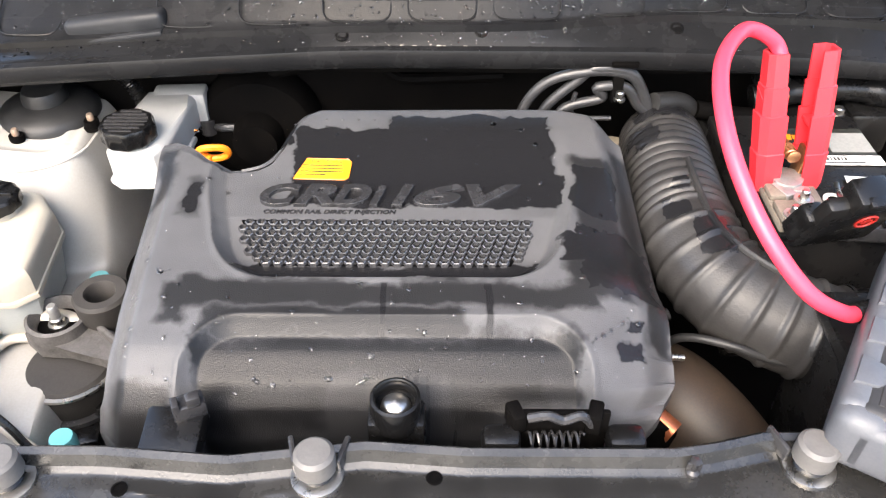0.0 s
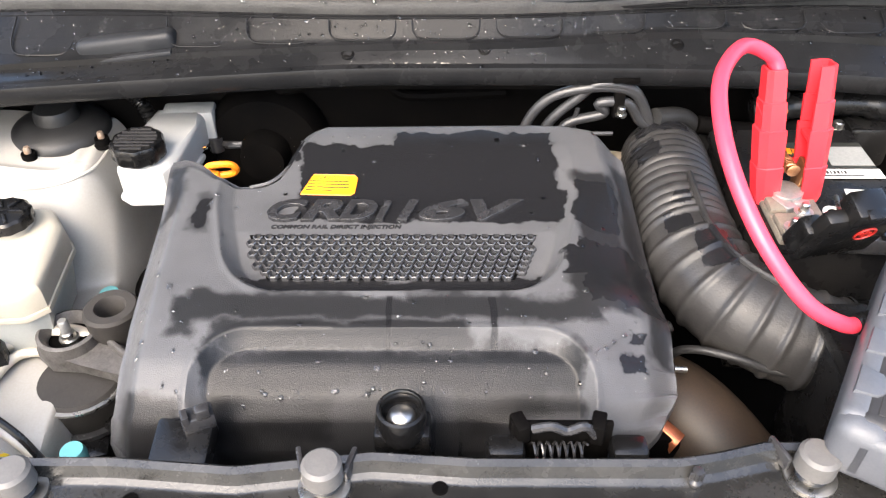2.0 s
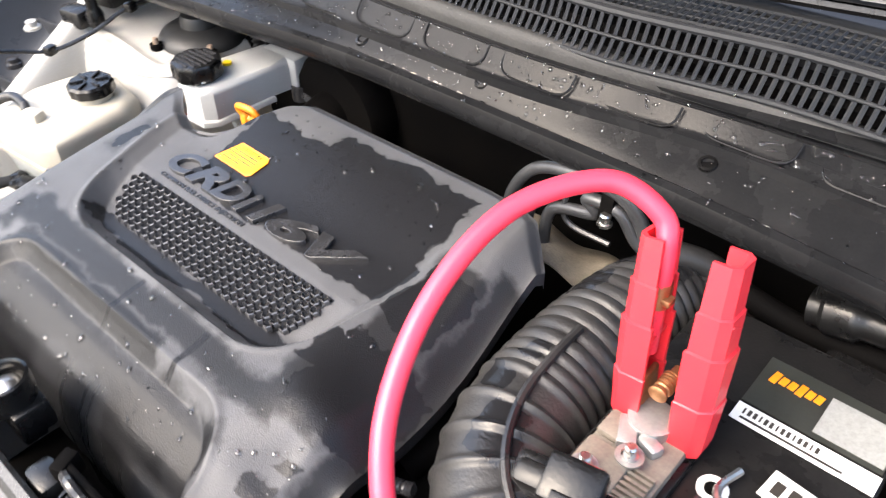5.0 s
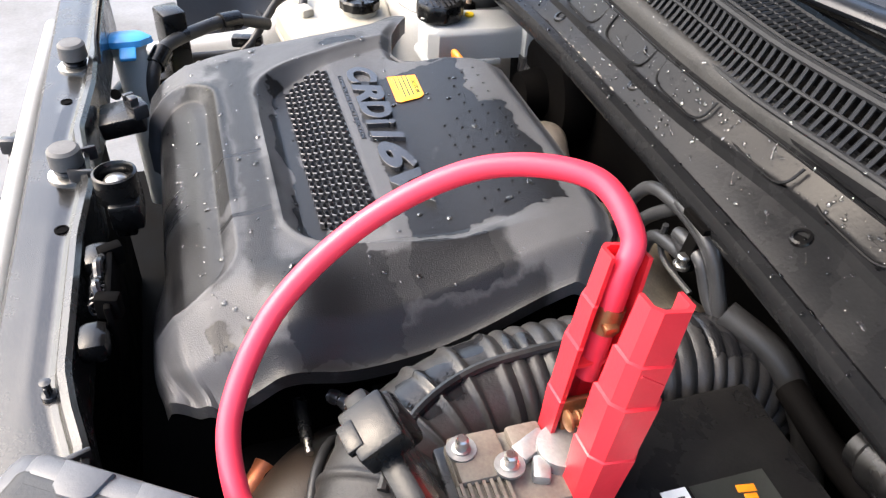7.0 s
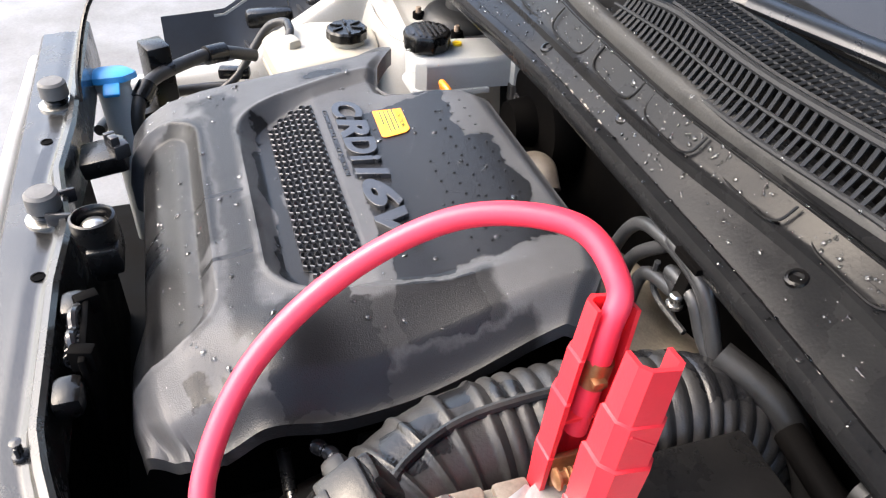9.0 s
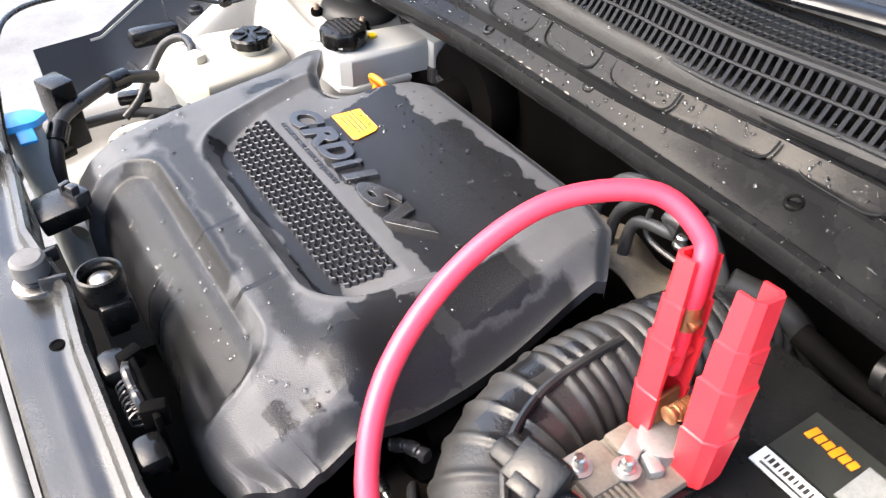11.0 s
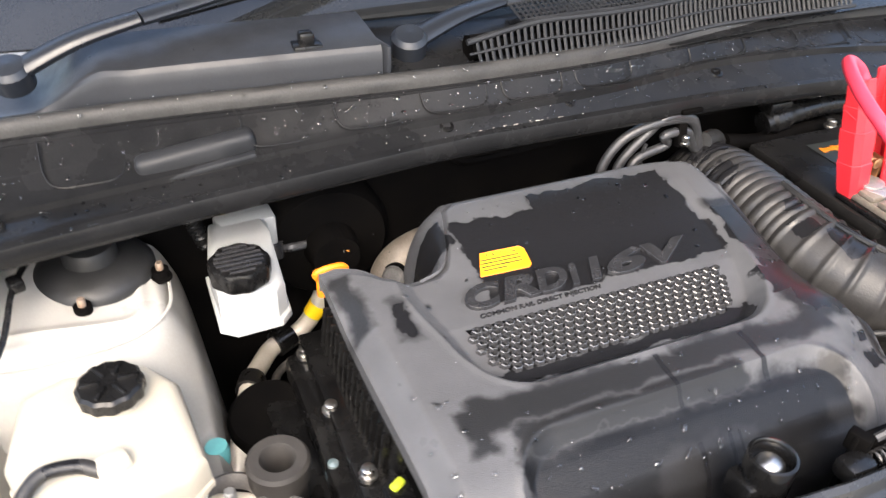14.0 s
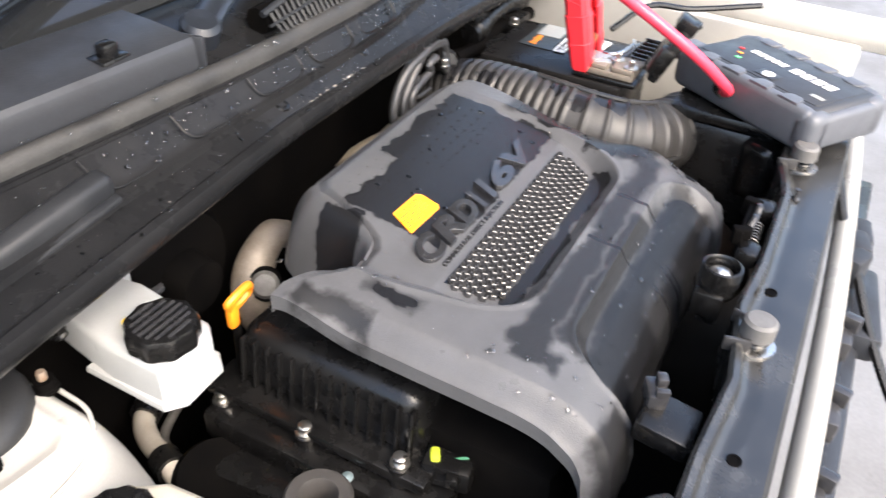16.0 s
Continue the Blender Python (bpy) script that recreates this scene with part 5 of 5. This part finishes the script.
for f in (0.12, 0.9):
    k = smooth_path([(0.20, 0.62, 0.64), (0.215, 0.585, 0.69), (0.245, 0.545, 0.715), (0.285, 0.500, 0.70), (0.325, 0.455, 0.66), (0.35, 0.42, 0.60)], 10)
    i = int(f * (len(k) - 2))
    part("band", tube([k[i], k[i + 1]], 0.057, 32, 1, smooth=False), M_STEEL, duct, "steel hose band")
plumb = thing("engine_plumbing", (0.22, 0.56, 0.62), "dark hoses and unions beside the engine", "pipes")
part("union", tube([(0.195, 0.535, 0.795), (0.232, 0.535, 0.79)], 0.006, 10, 3), M_BLACK, plumb)
part("tip", tube([(0.232, 0.535, 0.79), (0.246, 0.535, 0.789)], 0.0035, 10, 3), M_STEEL, plumb)
part("spring_hose", tube([(0.20, 0.56, 0.80), (0.215, 0.57, 0.806), (0.235, 0.575, 0.812)], lambda t: 0.006 + 0.001 * math.sin(t * 80), 10, 14), M_CLIP, plumb)
part("brass_union", tube([(0.235, 0.482, 0.735), (0.215, 0.50, 0.742)], 0.013, 12, 3), M_COPPERD, plumb, "brown copper union")
# Hose and casting take the same black, with the bay's shade in it.
part("dark_hose", tube([(0.20, 0.60, 0.78), (0.215, 0.66, 0.80), (0.215, 0.72, 0.79), (0.21, 0.78, 0.77)], 0.014, 12, 6), M_SHADE_BLACK, plumb)
part("casting", merge(box(0.215, 0.52, 0.70, 0.05, 0.09, 0.10, 0.012), box(0.21, 0.62, 0.72, 0.04, 0.10, 0.10, 0.012)), M_SHADE_BLACK, plumb)

airbox = thing("air_filter_box", (0.47, 0.46, 0.62), "black plastic air filter box", "air box")
part("lower_box", box(0.475, 0.455, 0.74, 0.23, 0.20, 0.22, 0.02), M_BLACK, airbox)
part("front_snorkel", merge(box(0.372, 0.410, 0.80, 0.07, 0.06, 0.10, 0.022, -20, 4)), M_BLACK, airbox)
part("lid", box(0.478, 0.455, 0.856, 0.235, 0.205, 0.020, 0.008), M_BLACK, airbox)

# battery
bat = thing("battery", (0.42, 0.74, 0.68), "black car battery with white and orange labels", "battery")
BX0, BX1, BY0, BY1, BZ = 0.332, 0.506, 0.630, 0.852, 0.880
bcx, bcy = (BX0 + BX1) / 2, (BY0 + BY1) / 2
part("case", box(bcx, bcy, 0.775, BX1 - BX0, BY1 - BY0, 0.19, 0.006), M_BATT, bat)
part("lid", box(bcx, bcy, 0.872, BX1 - BX0 + 0.004, BY1 - BY0 + 0.004, 0.018, 0.004), M_BATT, bat)
lab_b = part("top_label", box(0.4525, 0.792, BZ + 0.002, 0.103, 0.055, 0.001, 0), M_OLIVE, bat, "dark olive label panel")
part("white_strip", box(0.453, 0.752, BZ + 0.003, 0.104, 0.018, 0.001, 0), M_LABELW, bat, "white printed strip")
for k in range(14):
    part("strip_print", box(0.408 + 0.0042 * k, 0.754, BZ + 0.0038, 0.0026 if k % 3 else 0.0014, 0.006, 0.0004, 0), M_INK, bat)
part("strip_line", box(0.445, 0.747, BZ + 0.0038, 0.075, 0.002, 0.0004, 0), M_INK, bat)
for k in range(6):
    part("orange_print", box(0.412 + 0.0068 * k, 0.800, BZ + 0.0032, 0.0055, 0.013 if k in (0, 3) else 0.009, 0.0006, 0.001, -8), M_ORANGE, bat, "orange brand shape")
part("bar_print", box(0.478, 0.789, BZ + 0.003, 0.05, 0.04, 0.0006, 0), M_GREYPRINT, bat)
seal = part("round_seal", lathe([(0.011, 0), (0.011, 0.002), (0.0065, 0.0022), (0.006, 0.0008)], (0.421, 0.679, BZ + 0.001), 20), M_LABELW, bat, "white ring mark")
part("plug_centre", lathe([(0.0058, 0), (0.0058, 0.0015), (0.0, 0.0015)], (0.421, 0.679, BZ + 0.001), 14), M_SHADE_BLACK, seal)
part("square_sticker", box(0.466, 0.705, BZ + 0.004, 0.04, 0.026, 0.002, 0.001, -6), M_LABELW, bat, "white sticker with dark print")
for k in range(3):
    part("sticker_print", box(0.455 + 0.011 * k, 0.705, BZ + 0.0055, 0.007, 0.012, 0.0006, 0, -6), M_INK, bat)
part("post", lathe([(0.0145, 0), (0.0125, 0.018), (0.011, 0.020), (0.0, 0.020)], (0.366, 0.686, BZ + 0.004), 18), M_LEAD, bat, "dull lead terminal post")
fuse = thing("fusible_link", (0.350, 0.665, 0.884), "dusty tan fuse block on the battery terminal", "fuse block")
part("tray", box(0.368, 0.656, 0.8850, 0.068, 0.096, 0.008, 0.003), M_BLACK, fuse, "black plastic tray")
part("base", box(0.368, 0.657, 0.8935, 0.058, 0.086, 0.010, 0.003), M_TAN, fuse)
part("block", merge(box(0.358, 0.632, 0.9015, 0.036, 0.034, 0.009, 0.003), box(0.350, 0.667, 0.901, 0.020, 0.024, 0.008, 0.003)), M_TAN, fuse)
part("slot_bed", box(0.384, 0.629, 0.8995, 0.020, 0.034, 0.003, 0.001), M_TAND, fuse)
for k in range(7):
    part("slot_rib", box(0.384, 0.615 + 0.0048 * k, 0.902, 0.019, 0.0022, 0.004, 0), M_TAN, fuse)
for x, y, z in ((0.352, 0.622, 0.9055), (0.371, 0.648, 0.9055)):
    part("washer", lathe([(0.010, 0), (0.010, 0.002), (0.0, 0.002)], (x, y, z), 16), M_LEAD, fuse)
    bolt(x, y, z, 0.0045, fuse)
part("clamp_ring", lathe([(0.017, 0), (0.017, 0.011), (0.012, 0.012), (0.0, 0.012)], (0.366, 0.686, 0.897), 20), M_LEAD, fuse)
part("clamp_ear", merge(box(0.358, 0.668, 0.902, 0.014, 0.026, 0.008, 0.002, 25), box(0.376, 0.668, 0.901, 0.018, 0.012, 0.010, 0.003, -20)), M_LEAD, fuse)
flap = thing("terminal_cover", (0.375, 0.60, 0.885), "black plastic terminal cover folded open, with a red mark", "terminal cover")
fm = pose(0.380, 0.578, 0.940, 25, 0, 12)
part("flap", moved(merge(box(0, 0, -0.005, 0.085, 0.016, 0.080, 0.005), box(-0.038, 0.006, -0.012, 0.022, 0.022, 0.044, 0.005)), fm), M_BLACK, flap)
part("catch", moved(merge(box(-0.006, 0.002, 0.040, 0.034, 0.028, 0.020, 0.003), box(-0.006, -0.010, 0.048, 0.018, 0.010, 0.006, 0.001)), fm), M_BLACK, flap)
redm = part("red_mark", moved(tube([(0.012 + 0.010 * math.cos(a), -0.0084, 0.002 + 0.010 * math.sin(a)) for a in np.linspace(0, 6.2832, 25)], 0.0013, 6, 1, smooth=False), fm), M_REDD, flap, "red ring mark")
part("red_bar", moved(merge(box(0.012, -0.0084, 0.002, 0.012, 0.0012, 0.003, 0), box(0.012, -0.0084, 0.002, 0.003, 0.0012, 0.012, 0)), fm), M_REDD, redm)
holder = thing("battery_clamp", (0.45, 0.63, 0.86), "black cable tray along the battery edge", "cable tray")
part("tray", merge(box(0.455, 0.628, 0.885, 0.11, 0.03, 0.02, 0.004, -4), box(0.46, 0.655, 0.884, 0.09, 0.012, 0.012, 0.002, -4)), M_CLIP, holder)
for k in range(6):
    part("rib", box(0.412 + 0.017 * k, 0.628, 0.897, 0.004, 0.026, 0.006, 0.001, -4), M_BLACK, holder)
part("bent_wire", tube([(0.43, 0.70, 0.888), (0.425, 0.675, 0.89), (0.44, 0.66, 0.892), (0.48, 0.655, 0.892), (0.50, 0.66, 0.89)], 0.003, 8, 6), M_STEEL, holder)

# rear right: pipes and boxes by the firewall
rear = thing("rear_plumbing", (0.45, 0.90, 0.75), "black tubes and valves along the firewall", "pipes")
part("black_tube", tube([(0.40, 0.905, 0.875), (0.45, 0.905, 0.885), (0.52, 0.905, 0.89), (0.60, 0.90, 0.885)], lambda t: 0.017 + 0.004 * (math.sin(t * 9) > 0.6), 16, 10), M_BLACK, rear)
part("lower_tube", tube([(0.33, 0.90, 0.86), (0.40, 0.90, 0.85), (0.50, 0.90, 0.855), (0.62, 0.89, 0.85)], 0.012, 12, 8), M_SHADE_BLACK, rear)
part("vertical_hose", tube([(0.265, 0.875, 0.885), (0.31, 0.90, 0.87), (0.345, 0.915, 0.83), (0.37, 0.915, 0.79), (0.40, 0.91, 0.765)], 0.0125, 12, 8), M_RUBBERB, rear)
for q in ((0.46, 0.90, 0.83, 0.07, 0.05, 0.05, 0.008), (0.55, 0.895, 0.84, 0.06, 0.05, 0.06, 0.008), (0.42, 0.91, 0.90, 0.04, 0.03, 0.02, 0.004)):
    part("valve_box", box(*q), M_BLACK, rear)
bolt(0.50, 0.87, 0.87, 0.007, rear)
part("wing_cable", tube([(0.50, 0.70, 0.90), (0.56, 0.66, 0.93), (0.62, 0.60, 0.92), (0.68, 0.50, 0.93)], 0.005, 8, 8), M_BLACK, rear)
part("hook", tube([(0.60, 0.86, 0.93), (0.61, 0.84, 0.95), (0.63, 0.83, 0.94), (0.63, 0.84, 0.92)], 0.006, 8, 6), M_BLACK, rear)

# red jumper clamp
clamp = thing("jumper_clamp", (0.365, 0.70, 0.895), "red plastic jumper clamp biting the battery terminal", "jumper clamp")


def handle(tip, top, out, name):
    """One grip: a channel-shaped handle, wide at the jaw and narrow at the top."""
    tip, top = Vector(tip), Vector(top)
    d = (top - tip).normalized()
    side = Vector((out, 0, 0))
    side = (side - d * side.dot(d)).normalized()
    wide = d.cross(side).normalized()
    L = (top - tip).length
    outer = [(-0.004, 0.0120, 0.010), (0.004, 0.0155, 0.012), (0.040, 0.0178, 0.0138), (0.041, 0.0168, 0.0128), (0.082, 0.0182, 0.0138), (0.083, 0.0165, 0.0118), (0.112, 0.0165, 0.0115), (0.113, 0.0150, 0.0102), (L, 0.0142, 0.0095)]
    bm = bmesh.new()
    rings = []
    for h, w, dep in outer:
        c = tip + d * h
        pts = [(-w, -dep * 0.9), (-w, dep * 0.45), (-w * 0.62, dep), (w * 0.62, dep), (w, dep * 0.45), (w, -dep * 0.9), (w * 0.8, -dep * 0.9), (w * 0.8, dep * 0.3), (w * 0.5, dep * 0.68), (-w * 0.5, dep * 0.68), (-w * 0.8, dep * 0.3), (-w * 0.8, -dep * 0.9)]
        rings.append([bm.verts.new(c + wide * a + side * b) for a, b in pts])
    n = 12
    for a, b in zip(rings, rings[1:]):
        for k in range(n):
            bm.faces.new((a[k], a[(k + 1) % n], b[(k + 1) % n], b[k]))
    bm.faces.new(rings[0][::-1])
    bm.faces.new(rings[-1])
    g = part(name, bm, M_RED, clamp, "red plastic grip with stepped ribs")
    part("web", box(*(tip + d * 0.070), 0.020, 0.026, 0.004, 0.001), M_RED, g)
    # raised diagonal ribs on the outer face
    for h in (0.030, 0.068, 0.102):
        c = tip + d * h + side * 0.0125
        part("ridge", tube([c - wide * 0.0085 + d * 0.005 - side * 0.0012, c + wide * 0.0085 - d * 0.003 - side * 0.0012], 0.0011, 6, 2), M_RED, g)
    return d, side


handle((0.347, 0.694, 0.892), (0.330, 0.722, 1.034), -1, "grip")
handle((0.393, 0.695, 0.893), (0.380, 0.722, 1.039), 1, "grip")
part("jaw", merge(box(0.353, 0.699, 0.912, 0.005, 0.022, 0.045, 0.002, 0, roll=-4), box(0.381, 0.701, 0.912, 0.005, 0.022, 0.045, 0.002, 0, roll=4)), M_COPPER, clamp, "copper jaws")
teeth = [tube([(x, 0.690 + 0.0032 * k, 0.896), (x + s, 0.690 + 0.0032 * k, 0.899)], 0.0014, 5, 1, smooth=False) for x, s in ((0.356, 0.005), (0.378, -0.005)) for k in range(7)]
part("teeth", merge(*teeth), M_COPPER, clamp)
part("pivot", tube([(0.366, 0.688, 0.932), (0.366, 0.715, 0.932)], 0.004, 12, 2), M_COPPER, clamp)
part("rivet", lathe([(0.007, 0), (0.007, 0.0015), (0.005, 0.003), (0.0, 0.003)], (0.366, 0.687, 0.932), 16, (0, -1, 0)), M_COPPER, clamp)
part("spring", tube([(0.366 + 0.006 * math.cos(k * 0.9), 0.692 + 0.0004 * k, 0.930 + 0.006 * math.sin(k * 0.9)) for k in range(40)], 0.0012, 5, 2), M_COPPER, clamp, "coil spring")
part("crimp", merge(tube([(0.3405, 0.712, 0.982), (0.339, 0.716, 1.0)], 0.0088, 12, 3), box(0.346, 0.712, 0.99, 0.012, 0.010, 0.006, 0.002)), M_COPPER, clamp, "copper cable crimp")
CABLE = [(0.343, 0.706, 0.945), (0.340, 0.713, 0.985), (0.3375, 0.718, 1.0213), (0.3261, 0.7262, 1.0434), (0.2895, 0.7132, 1.0604), (0.2547, 0.6574, 1.0517), (0.2494, 0.5878, 1.0207), (0.269, 0.5241, 0.9783), (0.308, 0.4865, 0.9339), (0.3486, 0.4830, 0.9080), (0.374, 0.495, 0.897)]
part("cable", tube(CABLE, 0.0076, 18, 12), M_REDC, clamp, "thick red cable arching up and over")
part("cable_boot", tube([(0.362, 0.489, 0.901), (0.382, 0.498, 0.897), (0.402, 0.505, 0.896)], lambda t: 0.0088 + 0.0012 * math.sin(t * 40), 16, 10), M_BLACK, clamp, "ribbed black cable boot")

# jump starter
pack = thing("jump_starter", (0.418, 0.438, 0.868), "black and pale grey portable jump starter lying on the air box", "jump starter")
pm = pose(0.426, 0.429, 0.866, 0, 0, 57.5)
LX, LY = 0.250, 0.150
part("body", moved(box(0, 0, 0.031, LX - 0.012, LY - 0.012, 0.060, 0.012, 0, 3), pm), M_PACKB, pack)
for sy in (-1, 1):
    part("bumper", moved(box(0, sy * (LY / 2 - 0.010), 0.032, LX - 0.02, 0.026, 0.058, 0.010, 0, 3), pm), M_PACK, pack, "pale grey rubber bumper")
for sx in (-1, 1):
    part("bumper", moved(box(sx * (LX / 2 - 0.008), 0, 0.030, 0.022, LY - 0.02, 0.050, 0.009, 0, 3), pm), M_PACK, pack, "pale grey rubber bumper")
for sx in (-1, 1):
    for sy in (-1, 1):
        part("corner", moved(box(sx * (LX / 2 - 0.018), sy * (LY / 2 - 0.018), 0.030, 0.042, 0.042, 0.058, 0.014, 45 * sx * sy * 0, 3), pm), M_PACK, pack)
for k in range(4):
    for sy in (-1, 1):
        x = -0.075 + 0.05 * k
        tabp = [(x - 0.016, sy * 0.073), (x + 0.016, sy * 0.073), (x + 0.013, sy * 0.056), (x + 0.007, sy * 0.051), (x - 0.007, sy * 0.051), (x - 0.013, sy * 0.056)]
        part("tab", moved(prism(tabp if sy < 0 else tabp[::-1], 0.050, 0.0635, 0.002), pm), M_PACK, pack)
part("face", moved(box(0, 0, 0.0605, LX - 0.04, LY - 0.045, 0.003, 0.001), pm), M_PACKB, pack)
for k in range(4):
    part("brand_shape", moved(merge(box(-0.075 + 0.019 * k, -0.012, 0.0625, 0.014, 0.018, 0.0008, 0.002), box(-0.075 + 0.019 * k, -0.012, 0.0630, 0.006, 0.009, 0.0008, 0)), pm), [M_PRINT], pack, "white brand shape")
for k in range(5):
    part("word_bar", moved(box(0.006 + 0.013 * k, -0.012, 0.0625, 0.009, 0.013, 0.0008, 0.002), pm), M_PRINT, pack)
part("button_plate", moved(box(-0.008, 0.035, 0.0625, 0.034, 0.022, 0.0014, 0.004), pm), M_GREYP, pack)
part("button", moved(lathe([(0.009, 0), (0.009, 0.001), (0.007, 0.0015), (0.006, 0.0005), (0.003, 0.0005), (0.003, 0.0014), (0.0, 0.0014)], (-0.008, 0.035, 0.063), 20), pm), M_PRINT, pack)
for k, mt in enumerate((M_GREENL, M_ORANGE, M_REDD)):
    part("lamp", moved(box(0.055 + 0.011 * k, 0.028 - 0.016 * k, 0.0625, 0.008, 0.006, 0.001, 0.002), pm), mt, pack)
part("small_print", moved(box(-0.088, 0.030, 0.0625, 0.020, 0.008, 0.0006, 0), pm), M_GREYPRINT, pack)
part("grey_plug", moved(box(0.128, 0.045, 0.045, 0.03, 0.035, 0.028, 0.004), pm), M_PACK, pack)

# front edge details beyond the support
front = thing("front_panel_parts", (0.0, 0.24, 0.70), "black plastic grille shutter parts in front of the support", "trim")
part("trim_strip", box(0.0, 0.262, 0.735, 1.0, 0.02, 0.05, 0.005), M_BLACK, front)
part("wire", tube([(0.32, 0.315, 0.85), (0.27, 0.285, 0.80), (0.212, 0.262, 0.785), (0.165, 0.232, 0.745), (0.125, 0.195, 0.70), (0.10, 0.16, 0.66)], 0.006, 8, 8), M_BLACK, front, "thin black hanging hose")
part("horn_bracket", merge(box(0.255, 0.265, 0.785, 0.05, 0.03, 0.03, 0.008, 15), box(0.215, 0.262, 0.775, 0.04, 0.025, 0.05, 0.006, -20), box(0.30, 0.262, 0.76, 0.06, 0.03, 0.06, 0.008, 8)), M_GREYP, front)
for x, w in ((-0.30, 0.07), (-0.17, 0.045), (-0.05, 0.06), (0.08, 0.05)):
    part("clip_block", merge(box(x, 0.262, 0.765, w, 0.024, 0.03, 0.005, 4), box(x + 0.01, 0.255, 0.785, 0.014, 0.02, 0.02, 0.003, -12)), M_CLIP, front)
part("lower_duct", merge(box(-0.02, 0.245, 0.70, 0.70, 0.035, 0.03, 0.008), box(0.22, 0.235, 0.715, 0.16, 0.045, 0.04, 0.01, 6)), M_GREYP, front, "grey plastic duct under the front edge")

# ---- water drops ----
rnd = random.Random(11)


def drops(places, lo, hi):
    bm = bmesh.new()
    for p, nrm in places:
        r = lo + (hi - lo) * rnd.random() ** 2.5
        q = nrm.to_track_quat("Z", "Y").to_matrix()
        ex, ey = rnd.uniform(0.75, 1.3), rnd.uniform(0.75, 1.3)
        rings = []
        for h, w in ((-0.1, 1.0), (0.2, 0.92), (0.42, 0.6)):
            rings.append([bm.verts.new(p + q @ Vector((r * w * ex * math.cos(a), r * w * ey * math.sin(a), r * h))) for a in (math.pi / 4 * k for k in range(8))])
        top = bm.verts.new(p + q @ Vector((0, 0, r * 0.5)))
        for a, b in zip(rings, rings[1:]):
            for k in range(8):
                bm.faces.new((a[k], a[(k + 1) % 8], b[(k + 1) % 8], b[k]))
        for k in range(8):
            bm.faces.new((rings[-1][k], rings[-1][(k + 1) % 8], top))
    return bm


def on_cover(x, y):
    m = cover_pose(x, y)
    return m.translation, m.to_3x3() @ Vector((0, 0, 1))


spots = [on_cover(rnd.uniform(-0.29, 0.18), rnd.uniform(0.44, 0.80) if k % 3 else rnd.uniform(0.44, 0.56)) for k in range(330)]
spots += [on_cover(rnd.uniform(-0.20, -0.02), rnd.uniform(0.435, 0.452)) for k in range(26)]
spots += [on_cover(rnd.gauss(0.165, 0.016), rnd.gauss(0.485, 0.014)) for k in range(14)]
spots = [s for s in spots if s[0].z > 0.8]
solo("water_drops", drops(spots, 0.0006, 0.0034), M_WATER, "clear rain drops on the engine cover", "water", kind="stuff")
places = []
for k in range(1300):
    x = rnd.uniform(-0.65, 0.62)
    rows_ = cowl_rows(x)
    i = rnd.choice((3, 4, 7, 8, 9, 12, 13, 14, 15, 16, 17, 18, 19, 22, 24))
    f = rnd.random()
    a, b = rows_[i], rows_[i + 1]
    nrm = Vector((0, -(b[1] - a[1]), b[0] - a[0])).normalized()
    if nrm.z < 0:
        nrm = -nrm
    places.append((Vector((x, a[0] * (1 - f) + b[0] * f, a[1] * (1 - f) + b[1] * f)) + nrm * 0.003, nrm))
solo("water_drops", drops(places, 0.0006, 0.0026), M_WATER, "clear rain drops on the cowl panel", "water", kind="stuff")
